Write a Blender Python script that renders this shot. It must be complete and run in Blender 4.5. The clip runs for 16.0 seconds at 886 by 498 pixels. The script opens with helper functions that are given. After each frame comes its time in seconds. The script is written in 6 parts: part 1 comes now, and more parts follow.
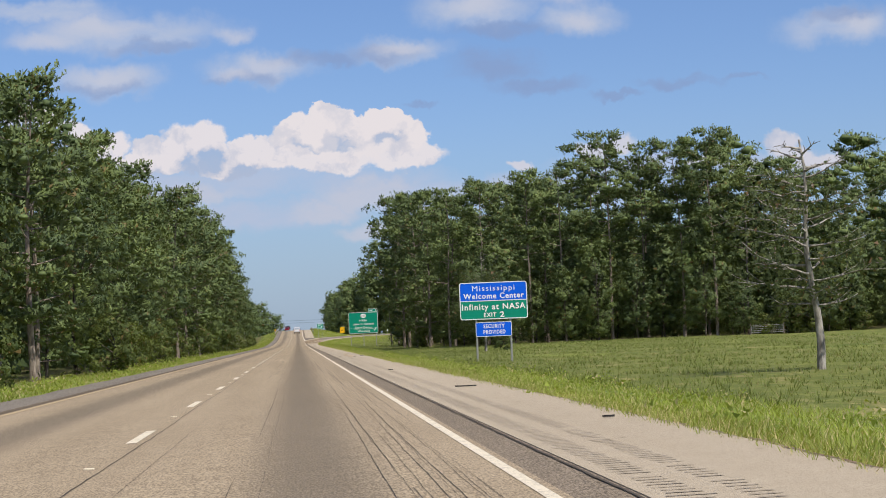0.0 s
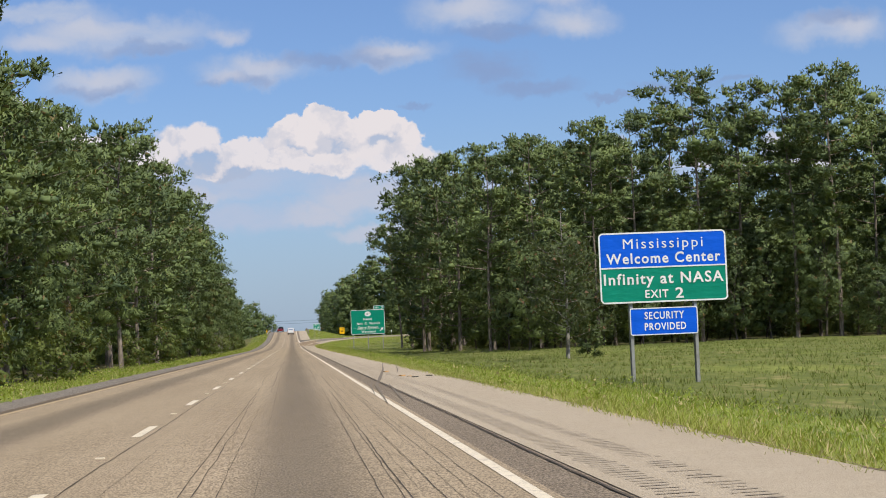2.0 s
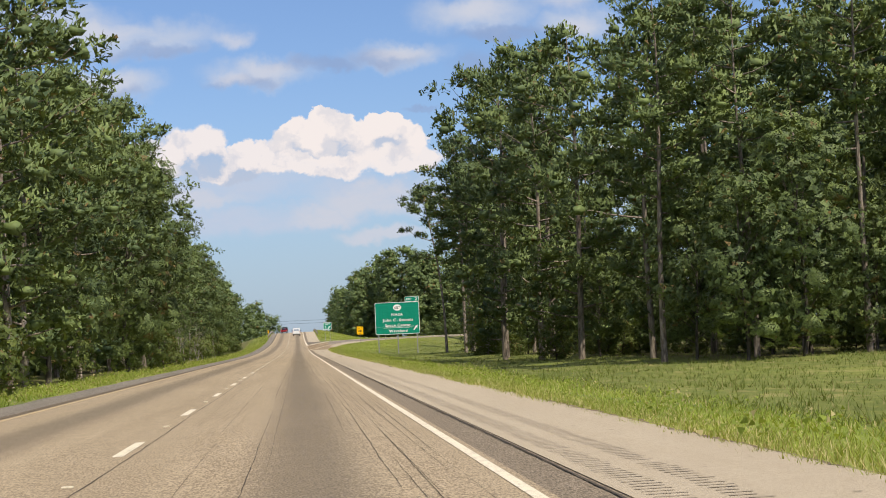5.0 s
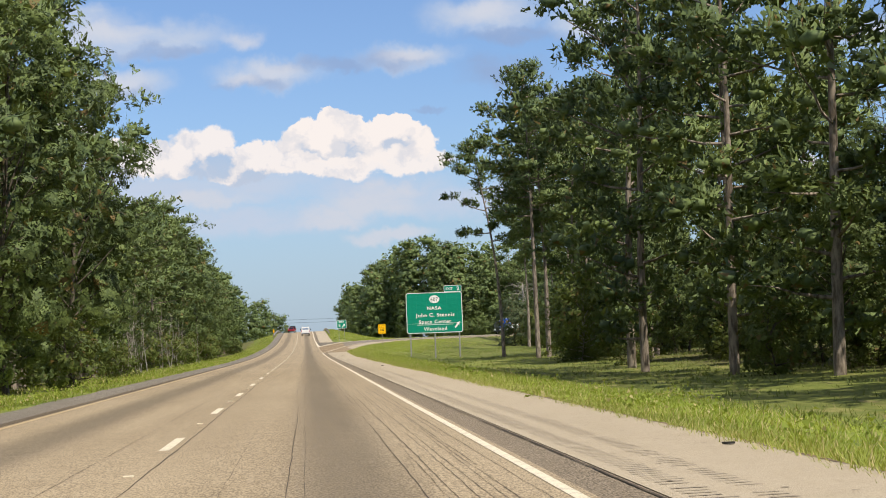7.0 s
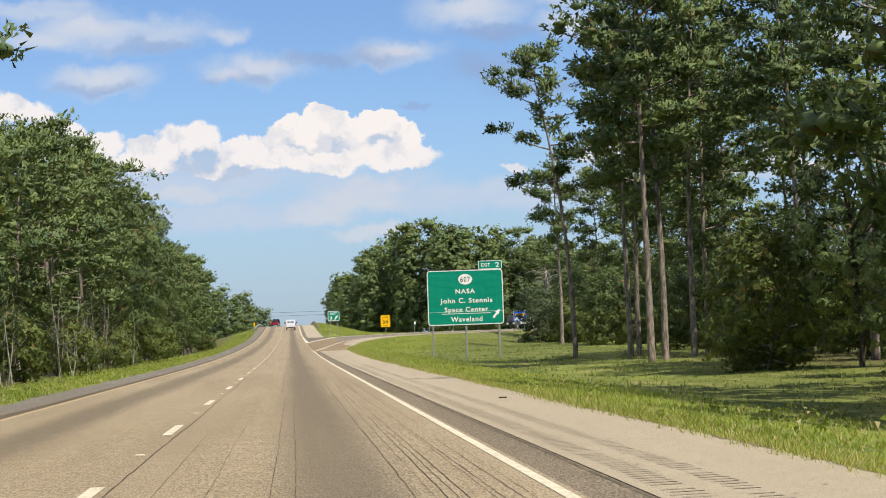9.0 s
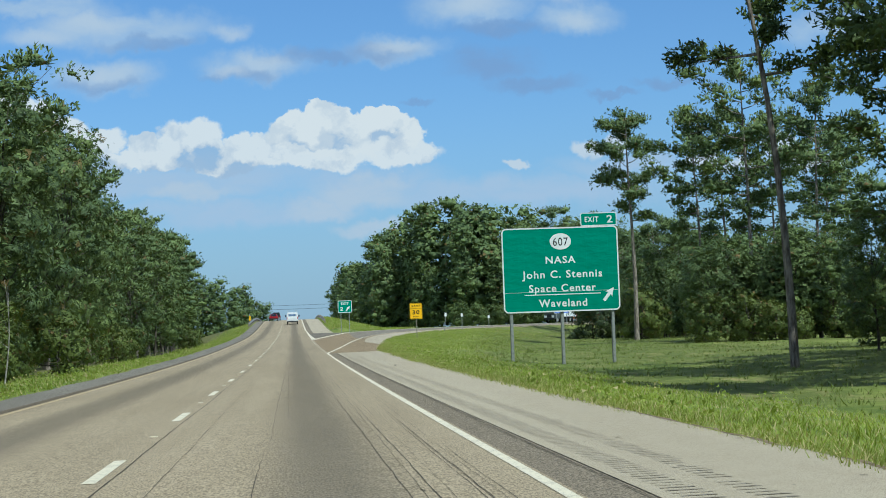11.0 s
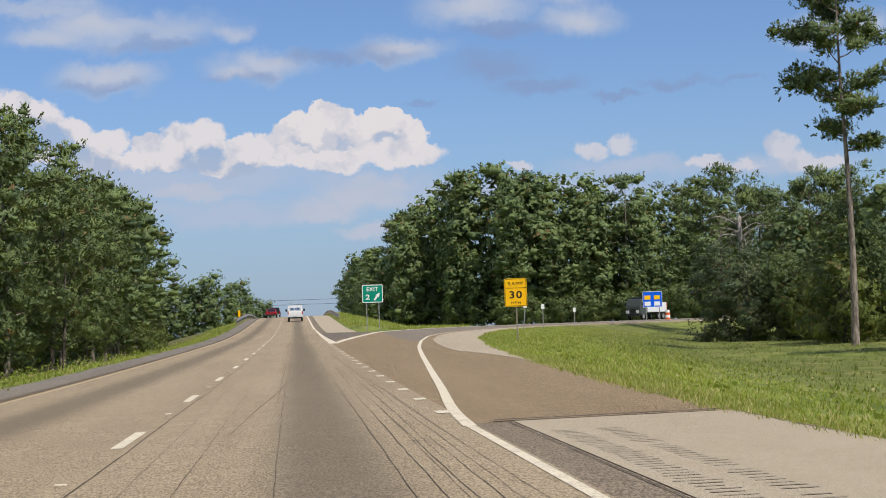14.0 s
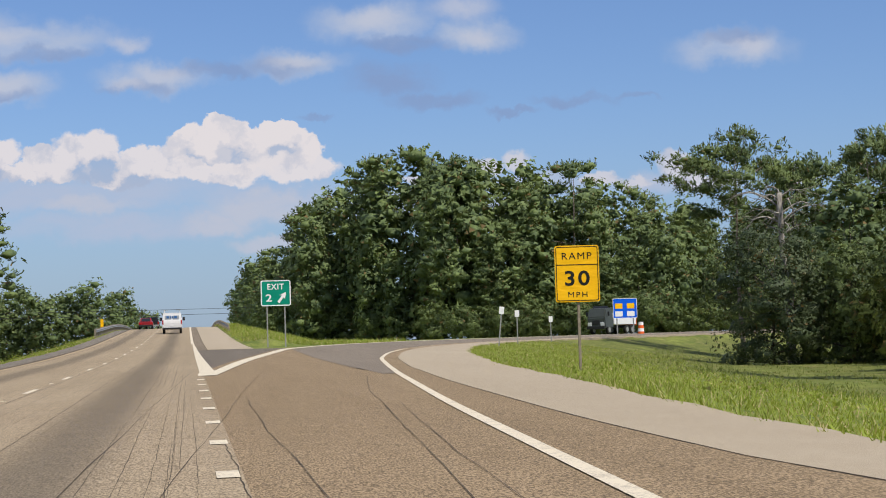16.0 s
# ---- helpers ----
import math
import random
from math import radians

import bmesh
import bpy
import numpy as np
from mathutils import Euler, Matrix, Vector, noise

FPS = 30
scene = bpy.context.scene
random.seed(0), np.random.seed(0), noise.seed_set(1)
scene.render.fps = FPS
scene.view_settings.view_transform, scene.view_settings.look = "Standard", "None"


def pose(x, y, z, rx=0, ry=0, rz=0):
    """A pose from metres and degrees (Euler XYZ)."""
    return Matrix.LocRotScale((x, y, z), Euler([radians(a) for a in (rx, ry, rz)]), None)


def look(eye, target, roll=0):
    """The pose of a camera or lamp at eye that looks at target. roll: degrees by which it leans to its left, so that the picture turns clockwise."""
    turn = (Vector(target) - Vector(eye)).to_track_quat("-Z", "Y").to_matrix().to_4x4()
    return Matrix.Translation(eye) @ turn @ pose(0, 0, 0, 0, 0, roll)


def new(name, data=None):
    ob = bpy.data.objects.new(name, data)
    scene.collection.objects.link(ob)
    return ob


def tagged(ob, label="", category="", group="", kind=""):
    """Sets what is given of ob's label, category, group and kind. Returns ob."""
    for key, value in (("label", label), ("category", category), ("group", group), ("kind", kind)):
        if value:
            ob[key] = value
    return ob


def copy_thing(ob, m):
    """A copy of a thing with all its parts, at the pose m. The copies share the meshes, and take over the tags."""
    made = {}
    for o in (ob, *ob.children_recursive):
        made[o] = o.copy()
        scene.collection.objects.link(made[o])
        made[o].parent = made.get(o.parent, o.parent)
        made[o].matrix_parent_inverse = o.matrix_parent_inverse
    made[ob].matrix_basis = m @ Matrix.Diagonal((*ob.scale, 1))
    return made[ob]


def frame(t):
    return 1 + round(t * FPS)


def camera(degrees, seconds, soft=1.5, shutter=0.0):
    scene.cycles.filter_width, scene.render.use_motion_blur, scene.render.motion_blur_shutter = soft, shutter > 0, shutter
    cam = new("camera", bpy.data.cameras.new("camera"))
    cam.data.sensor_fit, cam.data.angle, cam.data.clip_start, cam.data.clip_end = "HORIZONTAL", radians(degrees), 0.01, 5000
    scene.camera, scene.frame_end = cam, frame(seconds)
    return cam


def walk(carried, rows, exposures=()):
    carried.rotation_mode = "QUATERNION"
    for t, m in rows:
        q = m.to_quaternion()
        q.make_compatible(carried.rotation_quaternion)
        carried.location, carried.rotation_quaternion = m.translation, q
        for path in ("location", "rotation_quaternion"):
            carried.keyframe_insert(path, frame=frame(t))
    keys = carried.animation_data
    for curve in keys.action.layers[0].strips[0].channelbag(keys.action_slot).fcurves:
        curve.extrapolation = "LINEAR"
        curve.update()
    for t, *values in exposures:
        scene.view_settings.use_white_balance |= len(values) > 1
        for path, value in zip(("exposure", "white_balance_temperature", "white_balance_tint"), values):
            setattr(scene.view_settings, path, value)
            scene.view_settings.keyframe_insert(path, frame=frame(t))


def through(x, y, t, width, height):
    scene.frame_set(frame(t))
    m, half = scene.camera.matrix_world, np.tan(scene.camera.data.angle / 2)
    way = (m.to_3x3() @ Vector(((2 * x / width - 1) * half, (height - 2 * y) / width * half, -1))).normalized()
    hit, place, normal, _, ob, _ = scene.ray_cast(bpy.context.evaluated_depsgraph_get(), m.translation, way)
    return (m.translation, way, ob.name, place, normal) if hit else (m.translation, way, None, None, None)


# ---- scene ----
import itertools

cam = camera(26.80, 16.0, soft=1.0)
PATH = [
    (0, (0.051, 1.73, 1.128), (1.644, 21.65, 2.043), -2.40),
    (0.5, (-0.015, 16.47, 1.120), (1.613, 36.38, 2.086), -2.33),
    (1, (-0.027, 31.27, 1.114), (1.595, 51.18, 2.062), -2.30),
    (1.5, (0.018, 46.13, 1.113), (1.635, 66.05, 2.045), -2.32),
    (2, (0.064, 60.94, 1.118), (1.720, 80.85, 2.052), -2.36),
    (2.5, (0.099, 75.69, 1.121), (1.774, 95.59, 2.057), -2.41),
    (3, (0.101, 90.42, 1.139), (1.760, 110.33, 2.083), -2.44),
    (5.5, (0.035, 164.33, 1.145), (1.594, 184.25, 2.115), -2.39),
    (6, (-0.035, 179.11, 1.157), (1.474, 199.03, 2.135), -2.32),
    (6.5, (-0.137, 193.96, 1.160), (1.349, 213.88, 2.132), -2.26),
    (7, (-0.235, 208.81, 1.181), (1.275, 228.73, 2.162), -2.21),
    (7.5, (-0.292, 223.61, 1.163), (1.258, 243.52, 2.142), -2.12),
    (8, (-0.307, 238.19, 1.168), (1.277, 258.11, 2.149), -2.06),
    (8.5, (-0.290, 252.56, 1.177), (1.332, 272.47, 2.136), -2.03),
    (9, (-0.260, 266.82, 1.202), (1.404, 286.73, 2.135), -2.01),
    (11.5, (-0.156, 339.04, 1.188), (1.456, 358.95, 2.079), -2.19),
    (12, (-0.161, 353.00, 1.189), (1.424, 372.91, 2.078), -2.26),
    (12.5, (-0.154, 366.76, 1.179), (1.438, 386.68, 2.064), -2.28),
    (13, (-0.138, 380.47, 1.177), (1.465, 400.38, 2.067), -2.33),
    (13.5, (-0.113, 394.00, 1.199), (1.481, 413.92, 2.088), -2.17),
    (14, (-0.123, 407.37, 1.249), (1.482, 427.28, 2.157), -2.03),
    (14.5, (-0.032, 420.58, 1.328), (1.670, 440.48, 2.274), -1.82),
    (15, (0.245, 433.71, 1.362), (2.227, 453.59, 2.361), -1.62),
    (15.5, (0.750, 446.92, 1.445), (3.109, 466.75, 2.469), -1.64),
    (16, (1.416, 460.07, 1.537), (4.156, 479.86, 2.566), -1.72),
]
EXPOSURES = [(0.0, -0.09, 6230, 12), (3.0, -0.05, 6260, 11), (5.5, 0.12, 6600, 10), (9.2, 0.17, 6420, 7), (10.6, 0.0, 5800, 0), (11.5, -0.24, 5000, -12),
             (12.5, -0.24, 5050, -11), (12.8, -0.22, 5450, -5), (13.0, -0.21, 5720, 0), (13.3, -0.17, 6170, 9), (16.0, -0.15, 6200, 11)]
walk(cam, [(t, look(eye, target, roll)) for t, eye, target, roll in PATH], EXPOSURES)

# ---- world, sun, exposure ----
SUN_DIR = Vector((0.38, -0.52, 1.0)).normalized()
sun_data = bpy.data.lights.new("sun", "SUN")
sun_data.energy, sun_data.angle, sun_data.color = 4.9, radians(0.5), (1.0, 0.92, 0.78)
sun = new("sun", sun_data)
sun.matrix_world = look(SUN_DIR * 300, (0, 0, 0))


class Net:
    """Small helper to wire shader nodes."""

    def __init__(self, tree):
        self.tree = tree
        tree.nodes.clear()

    def add(self, kind, settings=None, **inputs):
        n = self.tree.nodes.new(kind)
        s = settings or {}
        if "operation" in s:
            n.operation = s["operation"]
        if "use_clamp" in s:
            n.use_clamp = s["use_clamp"]
        if "noise_dimensions" in s:
            n.noise_dimensions = s["noise_dimensions"]
        if "feature" in s:
            n.feature = s["feature"]
        if "interpolation_type" in s:
            n.interpolation_type = s["interpolation_type"]
        if "data_type" in s:
            n.data_type, n.blend_type = s["data_type"], s["blend_type"]
        for k, v in inputs.items():
            self.put(n, k, v)
        return n

    def put(self, n, key, v):
        key = key.replace("_", " ") if isinstance(key, str) and not key.startswith("i") else key
        sock = n.inputs[int(key[1:])] if isinstance(key, str) and key[0] == "i" and key[1:].isdigit() else n.inputs[key]
        if isinstance(v, bpy.types.NodeSocket):
            self.tree.links.new(v, sock)
        else:
            sock.default_value = v

    def math(self, op, a, b=0.0, c=None, clamp=False):
        n = self.add("ShaderNodeMath", {"operation": op, "use_clamp": clamp}, i0=a, i1=b)
        if c is not None:
            self.put(n, "i2", c)
        return n.outputs[0]

    def vmath(self, op, a, b=(0, 0, 0)):
        n = self.add("ShaderNodeVectorMath", {"operation": op}, i0=a)
        if op == "SCALE":
            self.put(n, "Scale", b)
        else:
            self.put(n, "i1", b)
        return n.outputs["Value" if op in ("LENGTH", "DOT_PRODUCT") else "Vector"]

    def noise(self, vec, scale, detail=3.0, rough=0.55, dim="3D"):
        n = self.add("ShaderNodeTexNoise", {"noise_dimensions": dim}, Vector=vec, Scale=scale, Detail=detail, Roughness=rough)
        return n.outputs["Fac"], n.outputs["Color"]

    def ramp(self, fac, lo, hi, a=0.0, b=1.0, smooth=True):
        n = self.add("ShaderNodeMapRange", {"interpolation_type": "SMOOTHSTEP" if smooth else "LINEAR"}, i0=fac, i1=lo, i2=hi, i3=a, i4=b)
        return n.outputs[0]

    def mix(self, fac, a, b, blend="MIX"):
        n = self.add("ShaderNodeMix", {"data_type": "RGBA", "blend_type": blend}, i0=fac, i6=a, i7=b)
        return n.outputs[2]


world = bpy.data.worlds.new("sky")
scene.world = world
world.use_nodes = True
W = Net(world.node_tree)
sky = W.add("ShaderNodeTexSky")
sky.sky_type, sky.sun_disc, sky.sun_elevation, sky.sun_rotation = "NISHITA", False, math.asin(SUN_DIR.z), math.atan2(SUN_DIR.x, SUN_DIR.y)
sky.altitude, sky.air_density, sky.dust_density, sky.ozone_density = 0.0, 1.0, 0.5, 3.0
where = W.add("ShaderNodeTexCoord").outputs["Generated"]
sep = W.add("ShaderNodeSeparateXYZ", i0=where)
ahead = W.math("MAXIMUM", sep.outputs[1], 0.03)
uv = W.add("ShaderNodeCombineXYZ", i0=W.math("DIVIDE", sep.outputs[0], ahead), i1=W.math("DIVIDE", sep.outputs[2], ahead), i2=0.0).outputs[0]
front = W.ramp(sep.outputs[1], 0.1, 0.3)
wob1 = W.vmath("SUBTRACT", W.noise(uv, 45, 4, 0.6)[1], (0.5, 0.5, 0.5))
wob2 = W.vmath("SUBTRACT", W.noise(uv, 160, 4, 0.6)[1], (0.5, 0.5, 0.5))
crisp = W.vmath("ADD", uv, W.vmath("ADD", W.vmath("SCALE", wob1, 0.015), W.vmath("SCALE", wob2, 0.008)))
hazy = W.vmath("ADD", uv, W.vmath("SCALE", wob1, 0.022))
soft_edge = W.vmath("ADD", uv, W.vmath("ADD", W.vmath("SCALE", wob1, 0.012), W.vmath("SCALE", wob2, 0.005)))


def cloud_field(points, blobs):
    """The largest of several round lumps of cloud, as 1 in the middle falling to 0 at the rim."""
    total = None
    for cu, cv, ru, rv in blobs:
        d = W.vmath("LENGTH", W.vmath("MULTIPLY", W.vmath("SUBTRACT", points, (cu, cv, 0)), (1 / ru, 1 / rv, 0)))
        one = W.math("SUBTRACT", 1.0, d)
        total = one if total is None else W.math("MAXIMUM", total, one)
    return total


CROWN_CLOUD = [
    (0.0069, 0.1110, 0.0219, 0.0140), (0.0252, 0.1130, 0.0219, 0.0140), (0.0465, 0.1113, 0.0243, 0.0146), (0.0632, 0.1078, 0.0176, 0.0109),
    (0.0341, 0.1036, 0.0273, 0.0109), (0.0193, 0.1183, 0.0122, 0.0091), (0.0498, 0.1186, 0.0146, 0.0079)]
LOW_CLOUD = [
    (-0.1367, 0.1217, 0.0213, 0.0134), (-0.1176, 0.1138, 0.0188, 0.0109), (-0.0999, 0.1067, 0.0182, 0.0085), (-0.0746, 0.1031, 0.0134, 0.0079),
    (-0.0566, 0.1057, 0.0158, 0.0140), (-0.0460, 0.1097, 0.0140, 0.0109), (-0.0235, 0.1031, 0.0182, 0.0091), (-0.0086, 0.0985, 0.0273, 0.0085),
    (-0.1454, 0.1280, 0.0122, 0.0103), (-0.1661, 0.1299, 0.0213, 0.0152), (-0.0358, 0.0967, 0.0365, 0.0085), (-0.1163, 0.1032, 0.0334, 0.0073),
    (0.0614, 0.0981, 0.0280, 0.0097), (0.0186, 0.0954, 0.0365, 0.0079), (-0.0747, 0.0976, 0.0395, 0.0061)]
SIDE_CLOUD = [
    (0.1789, 0.1003, 0.0134, 0.0091), (0.1647, 0.0966, 0.0128, 0.0073), (0.2271, 0.0898, 0.0140, 0.0061), (0.2693, 0.0963, 0.0109, 0.0103),
    (0.2775, 0.0874, 0.0140, 0.0079), (0.1241, 0.0886, 0.0103, 0.0036), (0.2443, 0.0869, 0.0213, 0.0049), (0.2917, 0.0858, 0.0182, 0.0055),
    (-0.1957, 0.1185, 0.0182, 0.0122), (0.3429, 0.0877, 0.0152, 0.0091)]
billow = W.add("ShaderNodeTexVoronoi", {"feature": "F1"}, Vector=crisp, Scale=75.0).outputs["Distance"]
swell = W.math("MULTIPLY", W.math("SUBTRACT", 0.45, billow), 0.30)
shift_up = W.vmath("ADD", crisp, (-0.002, 0.0125, 0.0))
heaps = W.math("ADD", cloud_field(crisp, LOW_CLOUD), W.math("ADD", swell, 0.08))
heaps_up = W.math("ADD", cloud_field(shift_up, LOW_CLOUD), swell)
crown = W.math("ADD", cloud_field(crisp, CROWN_CLOUD), swell)
crown_up = W.math("ADD", cloud_field(shift_up, CROWN_CLOUD), swell)
aside = W.math("ADD", cloud_field(crisp, SIDE_CLOUD), swell)
aside_up = W.math("ADD", cloud_field(shift_up, SIDE_CLOUD), swell)
puffs = cloud_field(soft_edge, [
    (-0.0961, 0.1442, 0.0261, 0.0091), (-0.0118, 0.1481, 0.0201, 0.0067), (-0.0285, 0.1438, 0.0152, 0.0055), (0.1595, 0.1680, 0.0152, 0.0061),
    (0.1538, 0.1846, 0.0273, 0.0103), (0.1039, 0.1783, 0.0243, 0.0103), (-0.1029, 0.1717, 0.0334, 0.0097), (-0.1298, 0.1655, 0.0243, 0.0067),
    (0.0601, 0.1553, 0.0213, 0.0049), (0.3173, 0.1621, 0.0182, 0.0073), (-0.0280, 0.1652, 0.0152, 0.0061)])
veils = cloud_field(hazy, [
    (-0.0600, 0.0867, 0.1276, 0.0152), (-0.1135, 0.0955, 0.0669, 0.0122), (0.0426, 0.0826, 0.0608, 0.0140), (-0.0305, 0.0692, 0.1003, 0.0122),
    (0.1940, 0.0866, 0.0699, 0.0091), (0.2727, 0.0862, 0.0547, 0.0097), (-0.0880, 0.1678, 0.0790, 0.0152), (0.1039, 0.1768, 0.0456, 0.0152),
    (0.1595, 0.1696, 0.0334, 0.0122), (-0.0133, 0.1466, 0.0395, 0.0115), (0.0600, 0.1544, 0.0365, 0.0103), (-0.0946, 0.1421, 0.0395, 0.0128),
    (0.1221, 0.0745, 0.1276, 0.0122), (-0.1295, 0.1807, 0.0608, 0.0091), (0.3044, 0.1608, 0.0456, 0.0152)])
bank = cloud_field(hazy, [
    (0.0378, 0.0751, 0.0349, 0.0103), (0.0179, 0.0686, 0.0273, 0.0067), (0.0456, 0.0825, 0.0243, 0.0073), (-0.0512, 0.0804, 0.0334, 0.0055),
    (0.0480, 0.0580, 0.0334, 0.0055)])
greys = cloud_field(hazy, [
    (0.1121, 0.1441, 0.0334, 0.0122), (0.1365, 0.1328, 0.0365, 0.0067), (0.2146, 0.1327, 0.0334, 0.0049), (0.1798, 0.1263, 0.0213, 0.0027),
    (0.0714, 0.1255, 0.0152, 0.0027), (0.0171, 0.1506, 0.0334, 0.0061), (0.0508, 0.1536, 0.0273, 0.0067), (-0.0225, 0.1421, 0.0273, 0.0049),
    (-0.0733, 0.1599, 0.0365, 0.0055), (0.1189, 0.1641, 0.0365, 0.0067), (0.3079, 0.1670, 0.0273, 0.0073), (0.2493, 0.1336, 0.0182, 0.0027),
    (-0.0977, 0.1376, 0.0304, 0.0049)])
lumps = W.noise(crisp, 52, 6, 0.55)[0]
wisps = W.noise(W.vmath("MULTIPLY", uv, (1.0, 2.6, 1.0)), 30, 5, 0.6)[0]
crown_mask = W.math("MULTIPLY", W.ramp(crown, 0.14, 0.26), front)
heap_mask = W.math("MULTIPLY", W.math("MULTIPLY", W.ramp(heaps, 0.10, 0.34), 0.94), front)
aside_mask = W.math("MULTIPLY", W.math("MULTIPLY", W.ramp(aside, 0.10, 0.50), 0.85), front)
puff_mask = W.math("MULTIPLY", W.math("MULTIPLY", W.ramp(puffs, 0.0, 0.9), W.ramp(lumps, 0.25, 0.6, 0.7, 1.0)), front)
veil_mask = W.math("MULTIPLY", W.math("MULTIPLY", W.ramp(veils, 0.0, 0.75), W.ramp(wisps, 0.28, 0.62, 0.62, 0.92)), front)
grey_mask = W.math("MULTIPLY", W.math("MULTIPLY", W.ramp(greys, 0.0, 0.7, 0.0, 0.7), W.ramp(wisps, 0.25, 0.6, 0.4, 1.0)), front)
bank_mask = W.math("MULTIPLY", W.math("MULTIPLY", W.ramp(bank, 0.0, 0.7, 0.0, 0.85), W.ramp(wisps, 0.2, 0.6, 0.6, 1.0)), front)
grain = W.math("SUBTRACT", W.ramp(lumps, 0.33, 0.62, 0.0, 0.85), 0.48)
lit_heap = W.math("ADD", W.ramp(heaps_up, 0.05, 0.62, 1.0, 0.0), grain, clamp=True)
lit_crown = W.math("ADD", W.ramp(crown_up, 0.15, 0.70, 1.05, 0.05), grain, clamp=True)
lit_aside = W.math("ADD", W.ramp(aside_up, 0.05, 0.70, 0.95, 0.1), grain, clamp=True)
CLOUD_SHADE, CLOUD_LIT = (0.45, 0.50, 0.62, 1), (0.86, 0.79, 0.77, 1)
blue = W.mix(1.0, sky.outputs[0], (0.087, 0.097, 0.120, 1), "MULTIPLY")
horizon_haze = W.ramp(sep.outputs[2], 0.0, 0.13, 0.55, 0.0)
blue = W.mix(W.math("MULTIPLY", horizon_haze, front), blue, (0.30, 0.42, 0.60, 1))
shown = W.mix(veil_mask, blue, (0.50, 0.565, 0.70, 1))
shown = W.mix(grey_mask, shown, (0.27, 0.36, 0.57, 1))
shown = W.mix(bank_mask, shown, (0.58, 0.60, 0.68, 1))
shown = W.mix(W.math("MULTIPLY", puff_mask, 0.72), shown, (0.62, 0.63, 0.70, 1))
shown = W.mix(W.math("MULTIPLY", aside_mask, W.ramp(lit_aside, 0.0, 0.6, 0.40, 1.0)), shown, W.mix(lit_aside, CLOUD_SHADE, (0.72, 0.69, 0.72, 1)))
shown = W.mix(W.math("MULTIPLY", crown_mask, W.ramp(lit_crown, 0.0, 0.5, 0.80, 1.0)), shown, W.mix(lit_crown, (0.52, 0.555, 0.65, 1), CLOUD_LIT))
shown = W.mix(W.math("MULTIPLY", heap_mask, W.ramp(lit_heap, 0.0, 0.6, 0.60, 1.0)), shown, W.mix(lit_heap, CLOUD_SHADE, CLOUD_LIT))
# unseen broken cloud, added overhead and all round to raise the fill light
dome_uv = W.vmath("SCALE", where, 1.0)
fill_cloud = W.ramp(W.noise(W.vmath("MULTIPLY", dome_uv, (1.0, 1.0, 1.8)), 2.6, 6, 0.6)[0], 0.44, 0.59)
elsewhere = W.math("MAXIMUM", W.math("SUBTRACT", 1.0, front), W.ramp(sep.outputs[2], 0.24, 0.40))
above = W.ramp(sep.outputs[2], -0.02, 0.06)
shown = W.mix(W.math("MULTIPLY", W.math("MULTIPLY", fill_cloud, elsewhere), W.math("MULTIPLY", above, 0.66)), shown, (0.86, 0.84, 0.84, 1))
back = W.add("ShaderNodeBackground", Color=shown, Strength=1.0)
W.tree.links.new(back.outputs[0], W.add("ShaderNodeOutputWorld").inputs[0])


# ---- materials ----
def material(name, build):
    m = bpy.data.materials.new(name)
    m.use_nodes = True
    n = Net(m.node_tree)
    out = n.add("ShaderNodeOutputMaterial")
    n.tree.links.new(build(n), out.inputs[0])
    return m


def principled(n, color, rough=0.8, metal=0.0, bump=None, dist=0.01, spec=0.3):
    s = n.add("ShaderNodeBsdfPrincipled", Roughness=rough, Metallic=metal)
    n.put(s, "Specular IOR Level", spec)
    n.put(s, "Base Color", color)
    if bump is not None:
        b = n.add("ShaderNodeBump", Height=bump, Distance=dist, Strength=0.6)
        n.tree.links.new(b.outputs[0], s.inputs["Normal"])
    return s.outputs[0]


def place_of(n):
    return n.add("ShaderNodeNewGeometry").outputs["Position"]


